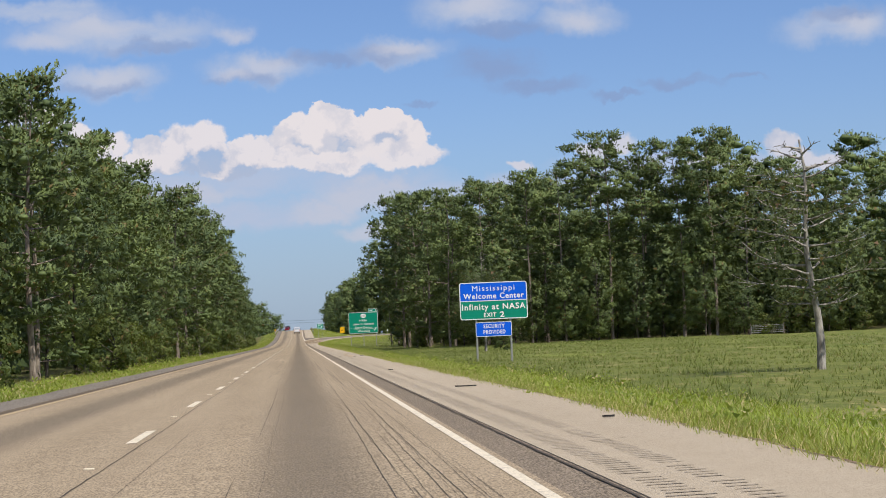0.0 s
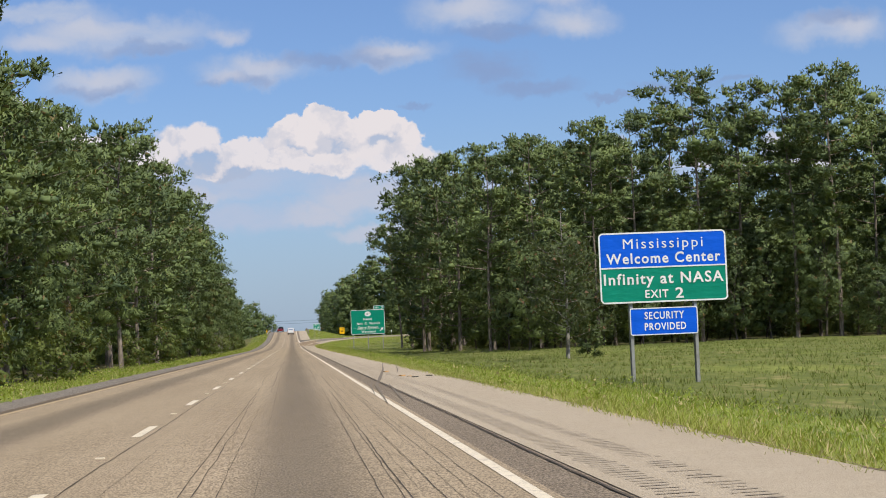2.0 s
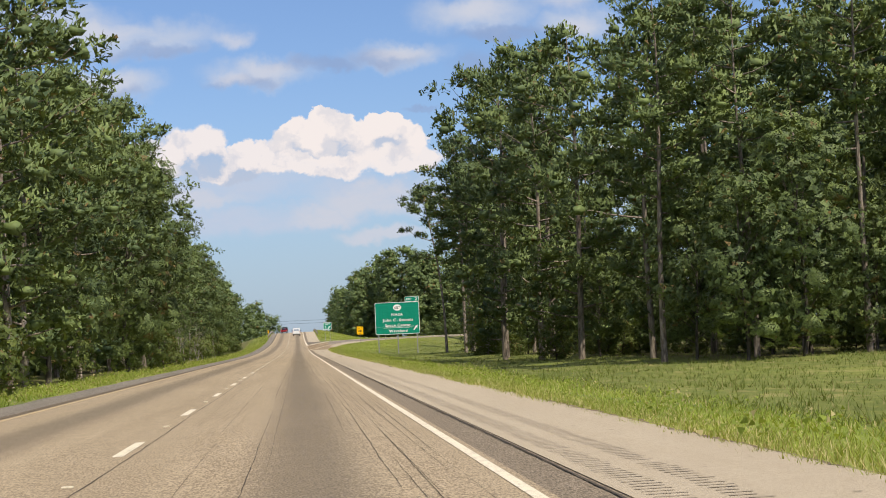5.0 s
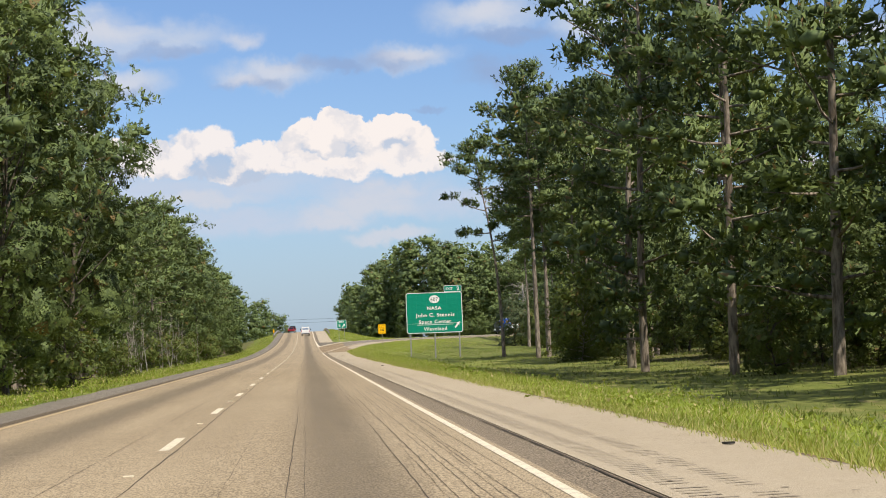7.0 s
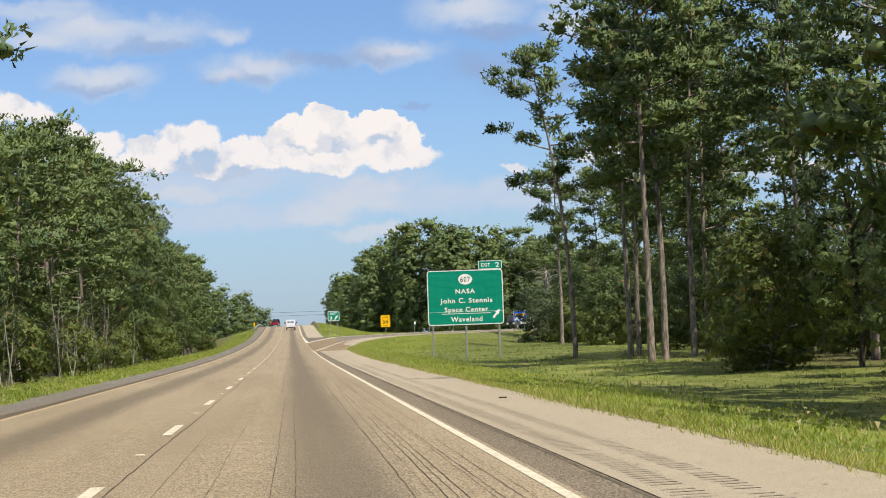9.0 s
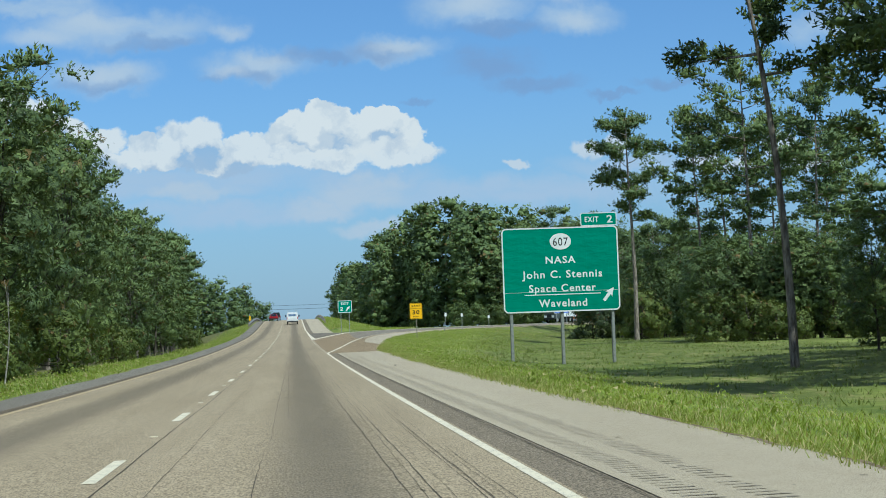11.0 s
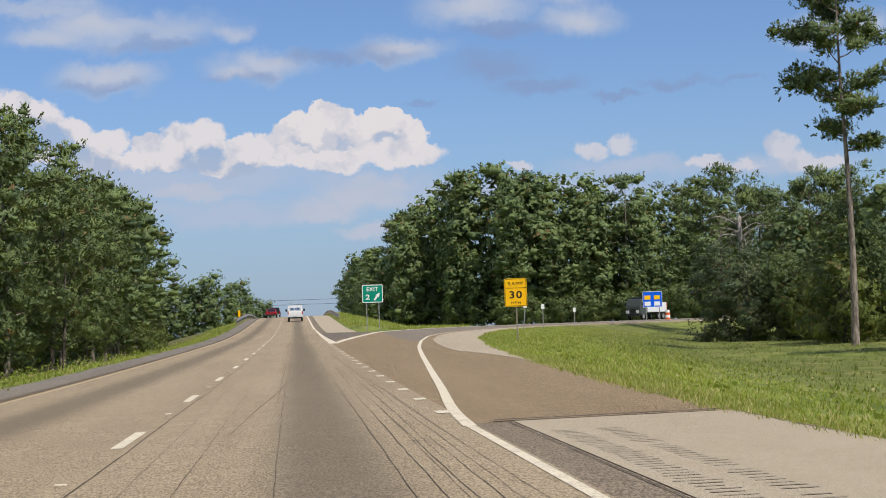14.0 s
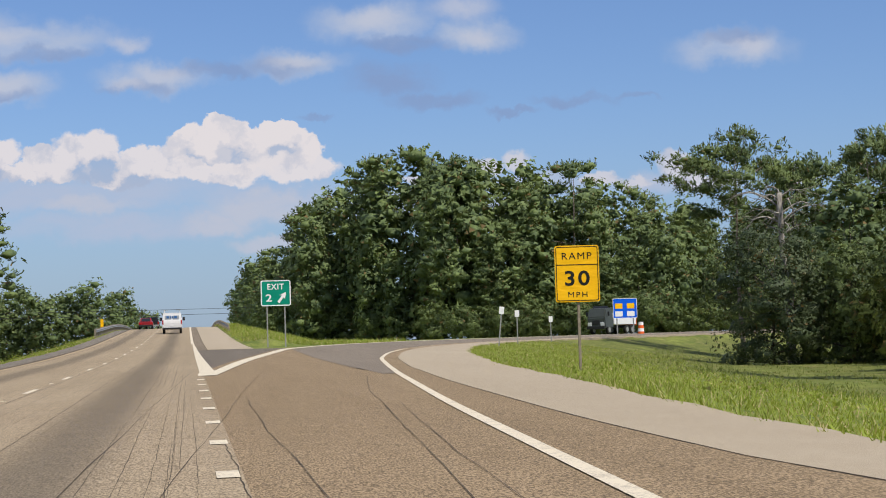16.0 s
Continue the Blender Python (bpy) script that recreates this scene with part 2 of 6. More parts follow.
def paved(dark, light, stone, bands=(), pit=0.65):
    """Chip-sealed paving: stones in binder, long wear streaks, stained wheel bands at the given x."""
    def build(n):
        p = place_of(n)
        grain = n.add("ShaderNodeTexVoronoi", {"feature": "F1"}, Vector=p, Scale=stone * 0.9).outputs["Distance"]
        speck = n.noise(n.vmath("MULTIPLY", p, (1, 0.6, 1)), stone * 0.8, 3, 0.7)[0]
        wear = n.noise(n.vmath("MULTIPLY", p, (1.4, 0.05, 1)), 1.0, 4, 0.6)[0]
        big = n.noise(n.vmath("MULTIPLY", p, (0.4, 0.06, 1)), 1.0, 3)[0]
        mid = n.noise(p, 2.2, 4, 0.65)[0]
        f = n.math("ADD", n.math("MULTIPLY", n.ramp(wear, 0.3, 0.7), 0.35), n.math("MULTIPLY", n.ramp(big, 0.3, 0.7), 0.3))
        f = n.math("ADD", f, n.math("MULTIPLY", n.ramp(mid, 0.3, 0.7), 0.35), clamp=True)
        color = n.mix(f, dark, light)
        stones = n.math("ADD", n.math("MULTIPLY", n.ramp(grain, 0.1, 0.6), 0.55), n.math("MULTIPLY", n.ramp(speck, 0.35, 0.65), 0.45))
        color = n.mix(n.ramp(stones, 0.22, 0.72, 0.72, 0.0), color, tuple(c * 0.45 for c in dark[:3]) + (1,))
        pits = n.noise(n.vmath("MULTIPLY", p, (1, 0.22, 1)), stone * 0.95, 2, 0.6)[0]
        color = n.mix(n.ramp(pits, 0.40, 0.53, pit, 0.0), color, tuple(c * 0.30 for c in dark[:3]) + (1,))
        color = n.mix(n.ramp(pits, 0.56, 0.68, 0.0, pit * 0.55), color, tuple(min(0.8, c * 1.45) for c in light[:3]) + (1,))
        x = n.add("ShaderNodeSeparateXYZ", i0=p).outputs[0]
        wander = n.math("MULTIPLY", n.math("SUBTRACT", n.noise(n.vmath("MULTIPLY", p, (0, 0.03, 0)), 1.0, 2)[0], 0.5), 0.25)
        for centre, half, depth in bands:
            d = n.math("ABSOLUTE", n.math("SUBTRACT", n.math("ADD", x, wander), centre))
            k = n.math("MULTIPLY", n.ramp(d, half * 0.25, half * 1.5, 1.0, 0.0), n.ramp(wear, 0.2, 0.7, 0.75, 1.0))
            color = n.mix(n.math("MULTIPLY", k, depth), color, (0.055, 0.047, 0.038, 1))
        h = n.math("ADD", n.math("MULTIPLY", grain, 0.6), n.math("MULTIPLY", speck, 0.4))
        return principled(n, color, 0.9, 0, h, 0.012, 0.2)
    return build


ROAD_TAN = material("road_chip_seal", paved((0.310, 0.240, 0.155, 1), (0.450, 0.358, 0.240, 1), 55, [(0.12, 0.55, 0.56), (-4.05, 0.55, 0.52)], 0.50))
DARK_EDGE = material("dark_asphalt", paved((0.200, 0.158, 0.110, 1), (0.290, 0.233, 0.168, 1), 60))
SHOULDER = material("pale_shoulder", paved((0.395, 0.325, 0.232, 1), (0.470, 0.395, 0.290, 1), 95, (), 0.12))
LEFT_SHOULDER = material("grey_shoulder", paved((0.190, 0.166, 0.136, 1), (0.290, 0.252, 0.205, 1), 70))
RAMP_ASPHALT = material("ramp_chip_seal", paved((0.262, 0.188, 0.108, 1), (0.372, 0.274, 0.165, 1), 64, (), 0.75))
GORE_ASPHALT = material("gore_asphalt", paved((0.140, 0.117, 0.092, 1), (0.230, 0.193, 0.150, 1), 60))


RAMP_GREY = material("ramp_grey_asphalt", paved((0.205, 0.168, 0.128, 1), (0.285, 0.238, 0.185, 1), 64, (), 0.5))
DARK_JOINT = material("dark_joint", paved((0.130, 0.098, 0.066, 1), (0.190, 0.146, 0.100, 1), 70))


def worn_paint(color, hidden):
    def build(n):
        p = place_of(n)
        f = n.noise(p, 28, 4, 0.7)[0]
        g = n.noise(p, 3, 3)[0]
        c = n.mix(n.ramp(n.math("ADD", n.math("MULTIPLY", f, 0.7), n.math("MULTIPLY", g, 0.3)), 0.38, 0.52, 0.8, 0.0), color, hidden)
        return principled(n, c, 0.7, 0, f, 0.004)
    return build


WHITE_LINE = material("white_road_paint", worn_paint((0.68, 0.60, 0.45, 1), (0.36, 0.31, 0.24, 1)))
YELLOW_LINE = material("yellow_road_paint", worn_paint((0.48, 0.36, 0.20, 1), (0.36, 0.28, 0.19, 1)))


def plain(color, rough=0.6, metal=0.0, spec=0.4, vary=0.12, scale=3.0):
    def build(n):
        p = n.add("ShaderNodeTexCoord").outputs["Object"]
        f = n.noise(p, scale, 4, 0.6)[0]
        g = n.noise(p, scale * 9, 3)[0]
        k = n.math("ADD", n.math("MULTIPLY", f, 0.7), n.math("MULTIPLY", g, 0.3))
        dark = tuple(c * (1 - 2 * vary) for c in color[:3]) + (1,)
        return principled(n, n.mix(n.ramp(k, 0.3, 0.6), dark, color), rough, metal, g, 0.002, spec)
    return build


CRACK = material("crack_and_lip_dark", plain((0.078, 0.060, 0.042, 1), 0.95, vary=0.25))
RUBBER = material("rubber", plain((0.022, 0.021, 0.020, 1), 0.85))
GALVANISED = material("galvanised_steel", plain((0.36, 0.36, 0.34, 1), 0.55, 0.35, vary=0.15, scale=6))
SEAM = material("dirty_seam", plain((0.170, 0.138, 0.102, 1), 0.95, vary=0.3, scale=10))
WOOD_POST = material("weathered_wood", plain((0.30, 0.25, 0.19, 1), 0.9, vary=0.2, scale=8))


def sheeting(color):
    """Retro-reflective sign sheeting, a little faded and streaked."""
    def build(n):
        p = n.add("ShaderNodeTexCoord").outputs["Object"]
        f = n.noise(n.vmath("MULTIPLY", p, (3, 3, 0.5)), 1.0, 4, 0.6)[0]
        c = n.mix(n.ramp(f, 0.3, 0.7, 0.0, 0.22), color, tuple(min(1, v * 1.3) for v in color[:3]) + (1,))
        dent = n.math("ADD", n.math("MULTIPLY", n.noise(n.vmath("MULTIPLY", p, (0.7, 0.7, 1.6)), 1.3, 3, 0.55)[0], 3.0), n.math("MULTIPLY", f, 0.3))
        return principled(n, c, 0.5, 0, dent, 0.03, 0.2)
    return build


SIGN_GREEN = material("green_sheeting", sheeting((0.003, 0.235, 0.150, 1)))
SIGN_BLUE = material("blue_sheeting", sheeting((0.003, 0.105, 0.70, 1)))
SIGN_YELLOW = material("yellow_sheeting", sheeting((0.95, 0.50, 0.003, 1)))
SIGN_WHITE = material("white_sheeting", sheeting((0.80, 0.80, 0.78, 1)))
SIGN_BLACK = material("black_sheeting", sheeting((0.015, 0.015, 0.015, 1)))


def leafage(dark, light, dry=(0.16, 0.11, 0.04, 1), dry_share=0.03, through=0.35, grain=0.45, fine=9.0):
    """Leaves that let some light through; each clump and each tree a little different."""
    def build(n):
        isl = n.add("ShaderNodeNewGeometry").outputs["Random Per Island"]
        one = n.add("ShaderNodeObjectInfo").outputs["Random"]
        big = n.noise(place_of(n), 0.17, 4, 0.6)[0]
        clump = n.noise(place_of(n), 1.0, 3, 0.6)[0]
        k = n.math("ADD", n.math("MULTIPLY", isl, 0.16), n.math("ADD", n.math("MULTIPLY", one, 0.22), n.math("ADD", n.math("MULTIPLY", n.ramp(big, 0.38, 0.62), 0.34), n.math("MULTIPLY", n.ramp(clump, 0.40, 0.60), 0.28))))
        c = n.mix(k, dark, light)
        # fine noise puts the dark gaps between leaves into the colour
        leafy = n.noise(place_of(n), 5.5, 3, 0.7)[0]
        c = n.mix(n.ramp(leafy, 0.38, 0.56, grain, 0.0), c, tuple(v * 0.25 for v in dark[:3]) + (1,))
        c = n.mix(n.math("GREATER_THAN", isl, 1 - dry_share), c, dry)
        a = n.add("ShaderNodeBsdfPrincipled", Roughness=0.62)
        n.put(a, "Base Color", c)
        n.put(a, "Specular IOR Level", 0.25)
        b = n.add("ShaderNodeBsdfTranslucent", Color=n.mix(0.5, c, (light[0] * 1.5, light[1] * 1.35, light[2] * 0.6, 1)))
        leaf = n.add("ShaderNodeMixShader", i0=through, i1=a.outputs[0], i2=b.outputs[0]).outputs[0]
        if not fine:
            return leaf
        gaps = n.math("GREATER_THAN", n.noise(place_of(n), fine, 2, 0.6)[0], 0.475)
        return n.add("ShaderNodeMixShader", i0=gaps, i1=n.add("ShaderNodeBsdfTransparent").outputs[0], i2=leaf).outputs[0]
    return build


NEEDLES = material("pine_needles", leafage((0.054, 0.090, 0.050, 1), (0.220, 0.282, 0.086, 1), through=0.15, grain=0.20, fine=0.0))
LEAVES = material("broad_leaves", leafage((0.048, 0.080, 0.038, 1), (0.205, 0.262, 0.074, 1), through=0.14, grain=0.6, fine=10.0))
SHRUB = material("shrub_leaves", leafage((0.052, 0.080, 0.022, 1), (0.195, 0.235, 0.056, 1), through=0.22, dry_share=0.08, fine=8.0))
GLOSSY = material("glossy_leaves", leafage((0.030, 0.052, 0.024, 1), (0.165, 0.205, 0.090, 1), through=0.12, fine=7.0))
SPARSE = material("sparse_leaves", leafage((0.055, 0.080, 0.036, 1), (0.155, 0.185, 0.078, 1), (0.20, 0.12, 0.07, 1), 0.05, fine=0.0))
GRASS = material("grass_blades", leafage((0.125, 0.178, 0.030, 1), (0.355, 0.420, 0.066, 1), (0.48, 0.40, 0.20, 1), 0.16, 0.35, 0.0, 0.0))


# duller field grass, darkened further in place of the trees' shade
FIELD_GRASS = material("rank_shaded_grass", leafage((0.092, 0.130, 0.030, 1), (0.215, 0.255, 0.066, 1), (0.28, 0.24, 0.11, 1), 0.08, 0.30, 0.0, 0.0))
VERGE = material("verge_grass", leafage((0.135, 0.180, 0.036, 1), (0.350, 0.385, 0.080, 1), (0.52, 0.43, 0.21, 1), 0.20, 0.35, 0.0, 0.0))


def bark(dark, light, scale=6):
    def build(n):
        p = n.add("ShaderNodeTexCoord").outputs["Object"]
        f = n.noise(n.vmath("MULTIPLY", p, (scale, scale, scale * 0.25)), 1.0, 5, 0.65)[0]
        return principled(n, n.mix(n.ramp(f, 0.35, 0.65), dark, light), 0.95, 0, f, 0.05, 0.1)
    return build


PINE_BARK = material("pine_bark", bark((0.110, 0.088, 0.070, 1), (0.340, 0.285, 0.235, 1)))
GREY_BARK = material("grey_bark", bark((0.14, 0.125, 0.105, 1), (0.42, 0.39, 0.34, 1)))
DARK_BARK = material("dark_bark", bark((0.050, 0.043, 0.035, 1), (0.140, 0.120, 0.095, 1)))


def turf(n):
    p = place_of(n)
    x = n.add("ShaderNodeSeparateXYZ", i0=p)
    fine = n.noise(n.vmath("MULTIPLY", p, (1, 0.25, 1)), 9, 5, 0.7)[0]
    mid = n.noise(n.vmath("MULTIPLY", p, (0.45, 0.2, 1)), 1.0, 4, 0.6)[0]
    big = n.noise(n.vmath("MULTIPLY", p, (0.06, 0.03, 1)), 1.0, 3)[0]
    c = n.mix(n.ramp(n.math("ADD", n.math("MULTIPLY", mid, 0.6), n.math("MULTIPLY", big, 0.4)), 0.38, 0.60), (0.105, 0.145, 0.028, 1), (0.270, 0.295, 0.066, 1))
    c = n.mix(n.ramp(fine, 0.35, 0.7, 0.45, 0.0), c, (0.080, 0.110, 0.022, 1))
    beyond = n.math("SUBTRACT", x.outputs[0], n.math("MULTIPLY", n.math("MAXIMUM", n.math("SUBTRACT", x.outputs[1], 430.0), 0.0), 0.11))
    # rank growth past the verge, with the field's shade mixed into its darker green
    rank_shade = n.math("MULTIPLY", n.ramp(beyond, 7.5, 11.0), n.ramp(n.noise(n.vmath("MULTIPLY", p, (0.09, 0.035, 1)), 1.0, 4, 0.6)[0], 0.30, 0.52))
    c = n.mix(n.math("MULTIPLY", rank_shade, 0.75), c, (0.118, 0.130, 0.037, 1))
    tuft = n.noise(n.vmath("MULTIPLY", p, (1.0, 0.3, 1)), 2.6, 4, 0.7)[0]
    c = n.mix(n.ramp(tuft, 0.50, 0.66, 0.0, 0.35), c, (0.29, 0.30, 0.085, 1))
    c = n.mix(n.ramp(tuft, 0.32, 0.48, 0.45, 0.0), c, (0.075, 0.105, 0.024, 1))
    dry = n.math("MULTIPLY", n.ramp(n.noise(n.vmath("MULTIPLY", p, (1, 0.25, 1)), 0.8, 5, 0.7)[0], 0.54, 0.68), 0.6)
    c = n.mix(dry, c, (0.33, 0.27, 0.12, 1))
    rim = n.math("MULTIPLY", n.ramp(x.outputs[0], 4.3, 5.6, 0.85, 0.0), n.ramp(n.noise(n.vmath("MULTIPLY", p, (1.5, 0.5, 1)), 1.0, 4, 0.7)[0], 0.42, 0.58))
    rim = n.math("MULTIPLY", rim, n.ramp(x.outputs[0], 3.5, 4.2))
    c = n.mix(rim, c, (0.30, 0.225, 0.13, 1))
    litter = n.math("MAXIMUM", n.ramp(x.outputs[0], -11.5, -13.5), n.math("MULTIPLY", n.ramp(x.outputs[0], 21.5, 24.5), n.math("MULTIPLY", n.ramp(x.outputs[1], 246, 252), n.ramp(x.outputs[1], 385, 400, 1.0, 0.0))))
    litter = n.math("MULTIPLY", litter, n.ramp(mid, 0.3, 0.6, 0.4, 0.9))
    c = n.mix(litter, c, (0.115, 0.100, 0.048, 1))
    return principled(n, c, 0.95, 0, fine, 0.06, 0.1)


TURF = material("turf", turf)


# ---- plan: heights of the road, the ramp and the land ----
def knots(table):
    xs, ys = zip(*table)
    return lambda v: np.interp(v, xs, ys)


def smooth_knots(table, blur=18.0):
    f = knots(table)
    off = np.linspace(-blur, blur, 9)
    return lambda v: sum(f(np.asarray(v, float) + o) for o in off) / len(off)


road_z = smooth_knots([(-3000, 0), (360, 0), (400, 0.08), (450, 0.33), (500, 0.79), (550, 1.33), (600, 2.22), (650, 3.48), (700, 4.75), (735, 5.15), (775, 5.05), (850, 4.0), (960, 1.0), (1100, -0.5), (6000, -0.5)])
ramp_line_r = smooth_knots([(424, 1.66), (430, 1.76), (437, 2.22), (471, 4.15), (486, 5.05), (506, 6.5), (528, 8.4), (545, 10.5), (560, 12.9), (575, 16.1), (590, 20.3), (605, 25.8), (620, 32.8), (640, 45), (660, 60), (690, 88), (730, 130), (900, 320)], 4)
ramp_line_l = smooth_knots([(400, -7), (509.7, 1.98), (531, 3.47), (560, 6.6), (575, 9.3), (590, 13.0), (605, 17.8), (620, 24.0), (640, 34.5), (660, 48), (690, 75), (730, 116), (900, 300)], 4)
grass_edge = smooth_knots([(-3000, 4.0), (300, 4.02), (380, 4.2), (430, 4.62), (455, 5.9), (475, 7.05), (485, 7.7), (496, 8.75), (509.5, 9.7), (535, 12.7), (545, 14.1), (560, 16.7), (575, 19.9), (590, 24.2), (605, 29.8), (620, 36.8), (640, 49), (660, 64), (690, 92), (730, 134), (900, 324)], 4)
pale_edge = smooth_knots([(440, 4.9), (454, 5.44), (468, 5.6), (480, 5.75), (497, 6.55), (510, 7.4), (528, 9.0), (545, 11.1), (560, 13.5), (575, 16.7), (590, 21.0), (605, 26.5), (620, 33.5), (640, 45.8), (660, 61), (690, 89), (730, 131), (900, 321)], 4)
ramp_z = smooth_knots([(-3000, 0), (360, 0), (400, 0.08), (450, 0.33), (500, 0.79), (530, 1.08), (560, 1.32), (590, 1.56), (620, 1.72), (650, 1.84), (700, 2.05), (800, 2.3), (900, 2.4)], 12)
TILT_X = 0.0115


def pave_edge(y):
    """Where the brown lane meets the pale strip, which tapers out into the grass."""
    g, p = grass_edge(y) + 0.1, pale_edge(y)
    return p + (g - p) * np.clip((474 - np.asarray(y, float)) / 18, 0, 1)




def surface(x, y):
    """The height of the paving at a place, over the whole width of road, gore and ramp."""
    x, y = np.asarray(x, float), np.asarray(y, float)
    main = road_z(y) + TILT_X * np.clip(x, -8, 5)
    left, right = ramp_line_l(y), ramp_line_r(y)
    share = np.clip((x - left) / np.maximum(right - left, 0.5), 0, 1)
    ramp = ramp_z(y) + 0.05 + 0.2 * (1 - share) * np.clip((y - 530) / 30, 0, 1)
    blend = np.clip((x - 1.9) / np.maximum(left - 1.9, 0.5), 0, 1)
    joined = main + (ramp - main) * blend
    return np.where(y <= 510, main, joined)


def land(x, y):
    """The height of the ground at a place."""
    x, y = np.asarray(x, float), np.asarray(y, float)
    ripple = 0.10 * np.sin(x * 0.21 + 0.6) * np.sin(y * 0.063 + x * 0.02) + 0.05 * np.sin(x * 0.9 + y * 0.37)
    natural = np.where(x > 0, -0.85 + 0.25 * np.clip((x - 16) / 12, 0, 1), -0.35) + ripple
    natural = natural + 1.9 * np.clip((y - 606) / 56, 0, 1) * np.clip((x - 5) / 30, 0, 1)
    edge_r = grass_edge(y)
    steep_l = 0.045 + 0.20 * np.clip((y - 430) / 130, 0, 1)
    steep_r = 0.115 + 0.06 * np.clip((y - 560) / 100, 0, 1)
    z_left = road_z(y) + TILT_X * -7.4 - 0.03 - steep_l * (-7.3 - x)
    z_right = surface(edge_r, y) - 0.03 - steep_r * (x - edge_r)
    out = np.where(x < 0, np.maximum(natural, z_left), np.maximum(natural, z_right))
    on = (x > -7.3) & (x < edge_r)
    under = surface(x, y) - 0.10
    # the green wedge between road and ramp
    wedge_l, wedge_r = 5.0, ramp_line_l(y) - 0.9
    inside = (y > 588) & (x > wedge_l) & (x < wedge_r)
    span = np.maximum(wedge_r - wedge_l, 0.3)
    bank = road_z(y) + TILT_X * 5 - 0.02 + 0.18 * np.clip((x - wedge_l) / 2, 0, 1) - 0.24 * np.clip(x - wedge_l - 2.2, 0, 100)
    foot = surface(wedge_r, y) - 0.05
    hill = np.maximum(bank, foot) * np.clip((wedge_r - x) / 1.5, 0, 1) + foot * (1 - np.clip((wedge_r - x) / 1.5, 0, 1))
    out = np.where(on, under, out)
    return np.where(on & inside & (span > 0.5), hill, out)


# ---- mesh helpers ----
def mesh_from(name, verts, faces, mat, smooth=False):
    me = bpy.data.meshes.new(name)
    me.from_pydata([tuple(map(float, v)) for v in verts], [], faces)
    for m in mat if isinstance(mat, (list, tuple)) else [mat]:
        me.materials.append(m)
    if smooth:
        me.polygons.foreach_set("use_smooth", [True] * len(me.polygons))
    return me


def quads_mesh(name, verts, mat):
    """A mesh of loose four-cornered faces from an array n x 4 x 3."""
    verts = np.asarray(verts, np.float32).reshape(-1, 3)
    n = len(verts) // 4
    me = bpy.data.meshes.new(name)
    me.vertices.add(n * 4)
    me.vertices.foreach_set("co", verts.ravel())
    me.loops.add(n * 4)
    me.loops.foreach_set("vertex_index", np.arange(n * 4, dtype=np.int32))
    me.polygons.add(n)
    me.polygons.foreach_set("loop_start", np.arange(0, n * 4, 4, dtype=np.int32))
    me.update(calc_edges=True)
    me.materials.append(mat)
    return me


FOLIAGE = {}


def tris_mesh(name, verts, mat, normals=None):
    """A mesh of loose three-cornered blades from an array n x 3 x 3; normals of the same shape round the shading of foliage."""
    verts = np.asarray(verts, np.float32).reshape(-1, 3, 3)
    n = len(verts)
    if normals is not None:
        facing = np.einsum("ij,ij->i", np.cross(verts[:, 1] - verts[:, 0], verts[:, 2] - verts[:, 0]), normals.sum(1))[:, None, None] < 0
        verts = np.where(facing, verts[:, [0, 2, 1]], verts)
        normals = np.where(facing, normals[:, [0, 2, 1]], normals).astype(np.float32)
    me = bpy.data.meshes.new(name)
    me.vertices.add(n * 3)
    me.vertices.foreach_set("co", verts.ravel())
    me.loops.add(n * 3)
    me.loops.foreach_set("vertex_index", np.arange(n * 3, dtype=np.int32))
    me.polygons.add(n)
    me.polygons.foreach_set("loop_start", np.arange(0, n * 3, 3, dtype=np.int32))
    me.update(calc_edges=True)
    me.materials.append(mat)
    if normals is not None:
        me.normals_split_custom_set_from_vertices(normals.reshape(-1, 3))
        FOLIAGE[me.name] = (verts, normals)
    return me


def part(name, bm, mat, parent=None, label=""):
    me = bpy.data.meshes.new(name)
    bm.to_mesh(me)
    bm.free()
    me.materials.append(mat)
    ob = new(name, me)
    if parent is not None:
        ob.parent = parent
    return tagged(ob, label)


def thing(name, at, label, category, group="", kind="", turn=0.0):
    ob = new(name)
    ob.empty_display_size = 0.2
    ob.matrix_basis = pose(*at, 0, 0, turn)
    return tagged(ob, label, category, group, kind)


def box_bm(size, at=(0, 0, 0), bevel=0.0, bm=None):
    bm = bm or bmesh.new()
    made = bmesh.ops.create_cube(bm, size=1.0, matrix=Matrix.Translation(at) @ Matrix.Diagonal((*size, 1)))
    if bevel:
        edges = list({e for v in made["verts"] for e in v.link_edges})
        bmesh.ops.bevel(bm, geom=edges, offset=bevel, segments=2, affect="EDGES", profile=0.6)
    return bm


def tube_bm(points, radii, sides=7, bm=None):
    bm = bm or bmesh.new()
    rings = []
    for i, p in enumerate(points):
        a = Vector(points[max(0, i - 1)])
        b = Vector(points[min(len(points) - 1, i + 1)])
        q = (b - a).to_track_quat("Z", "Y").to_matrix()
        rings.append([bm.verts.new(Vector(p) + q @ Vector((radii[i] * math.cos(k * 2 * math.pi / sides), radii[i] * math.sin(k * 2 * math.pi / sides), 0))) for k in range(sides)])
    for r, s in zip(rings, rings[1:]):
        for k in range(sides):
            bm.faces.new((r[k], r[(k + 1) % sides], s[(k + 1) % sides], s[k]))
    bm.faces.new(rings[0][::-1])
    bm.faces.new(rings[-1])
    return bm


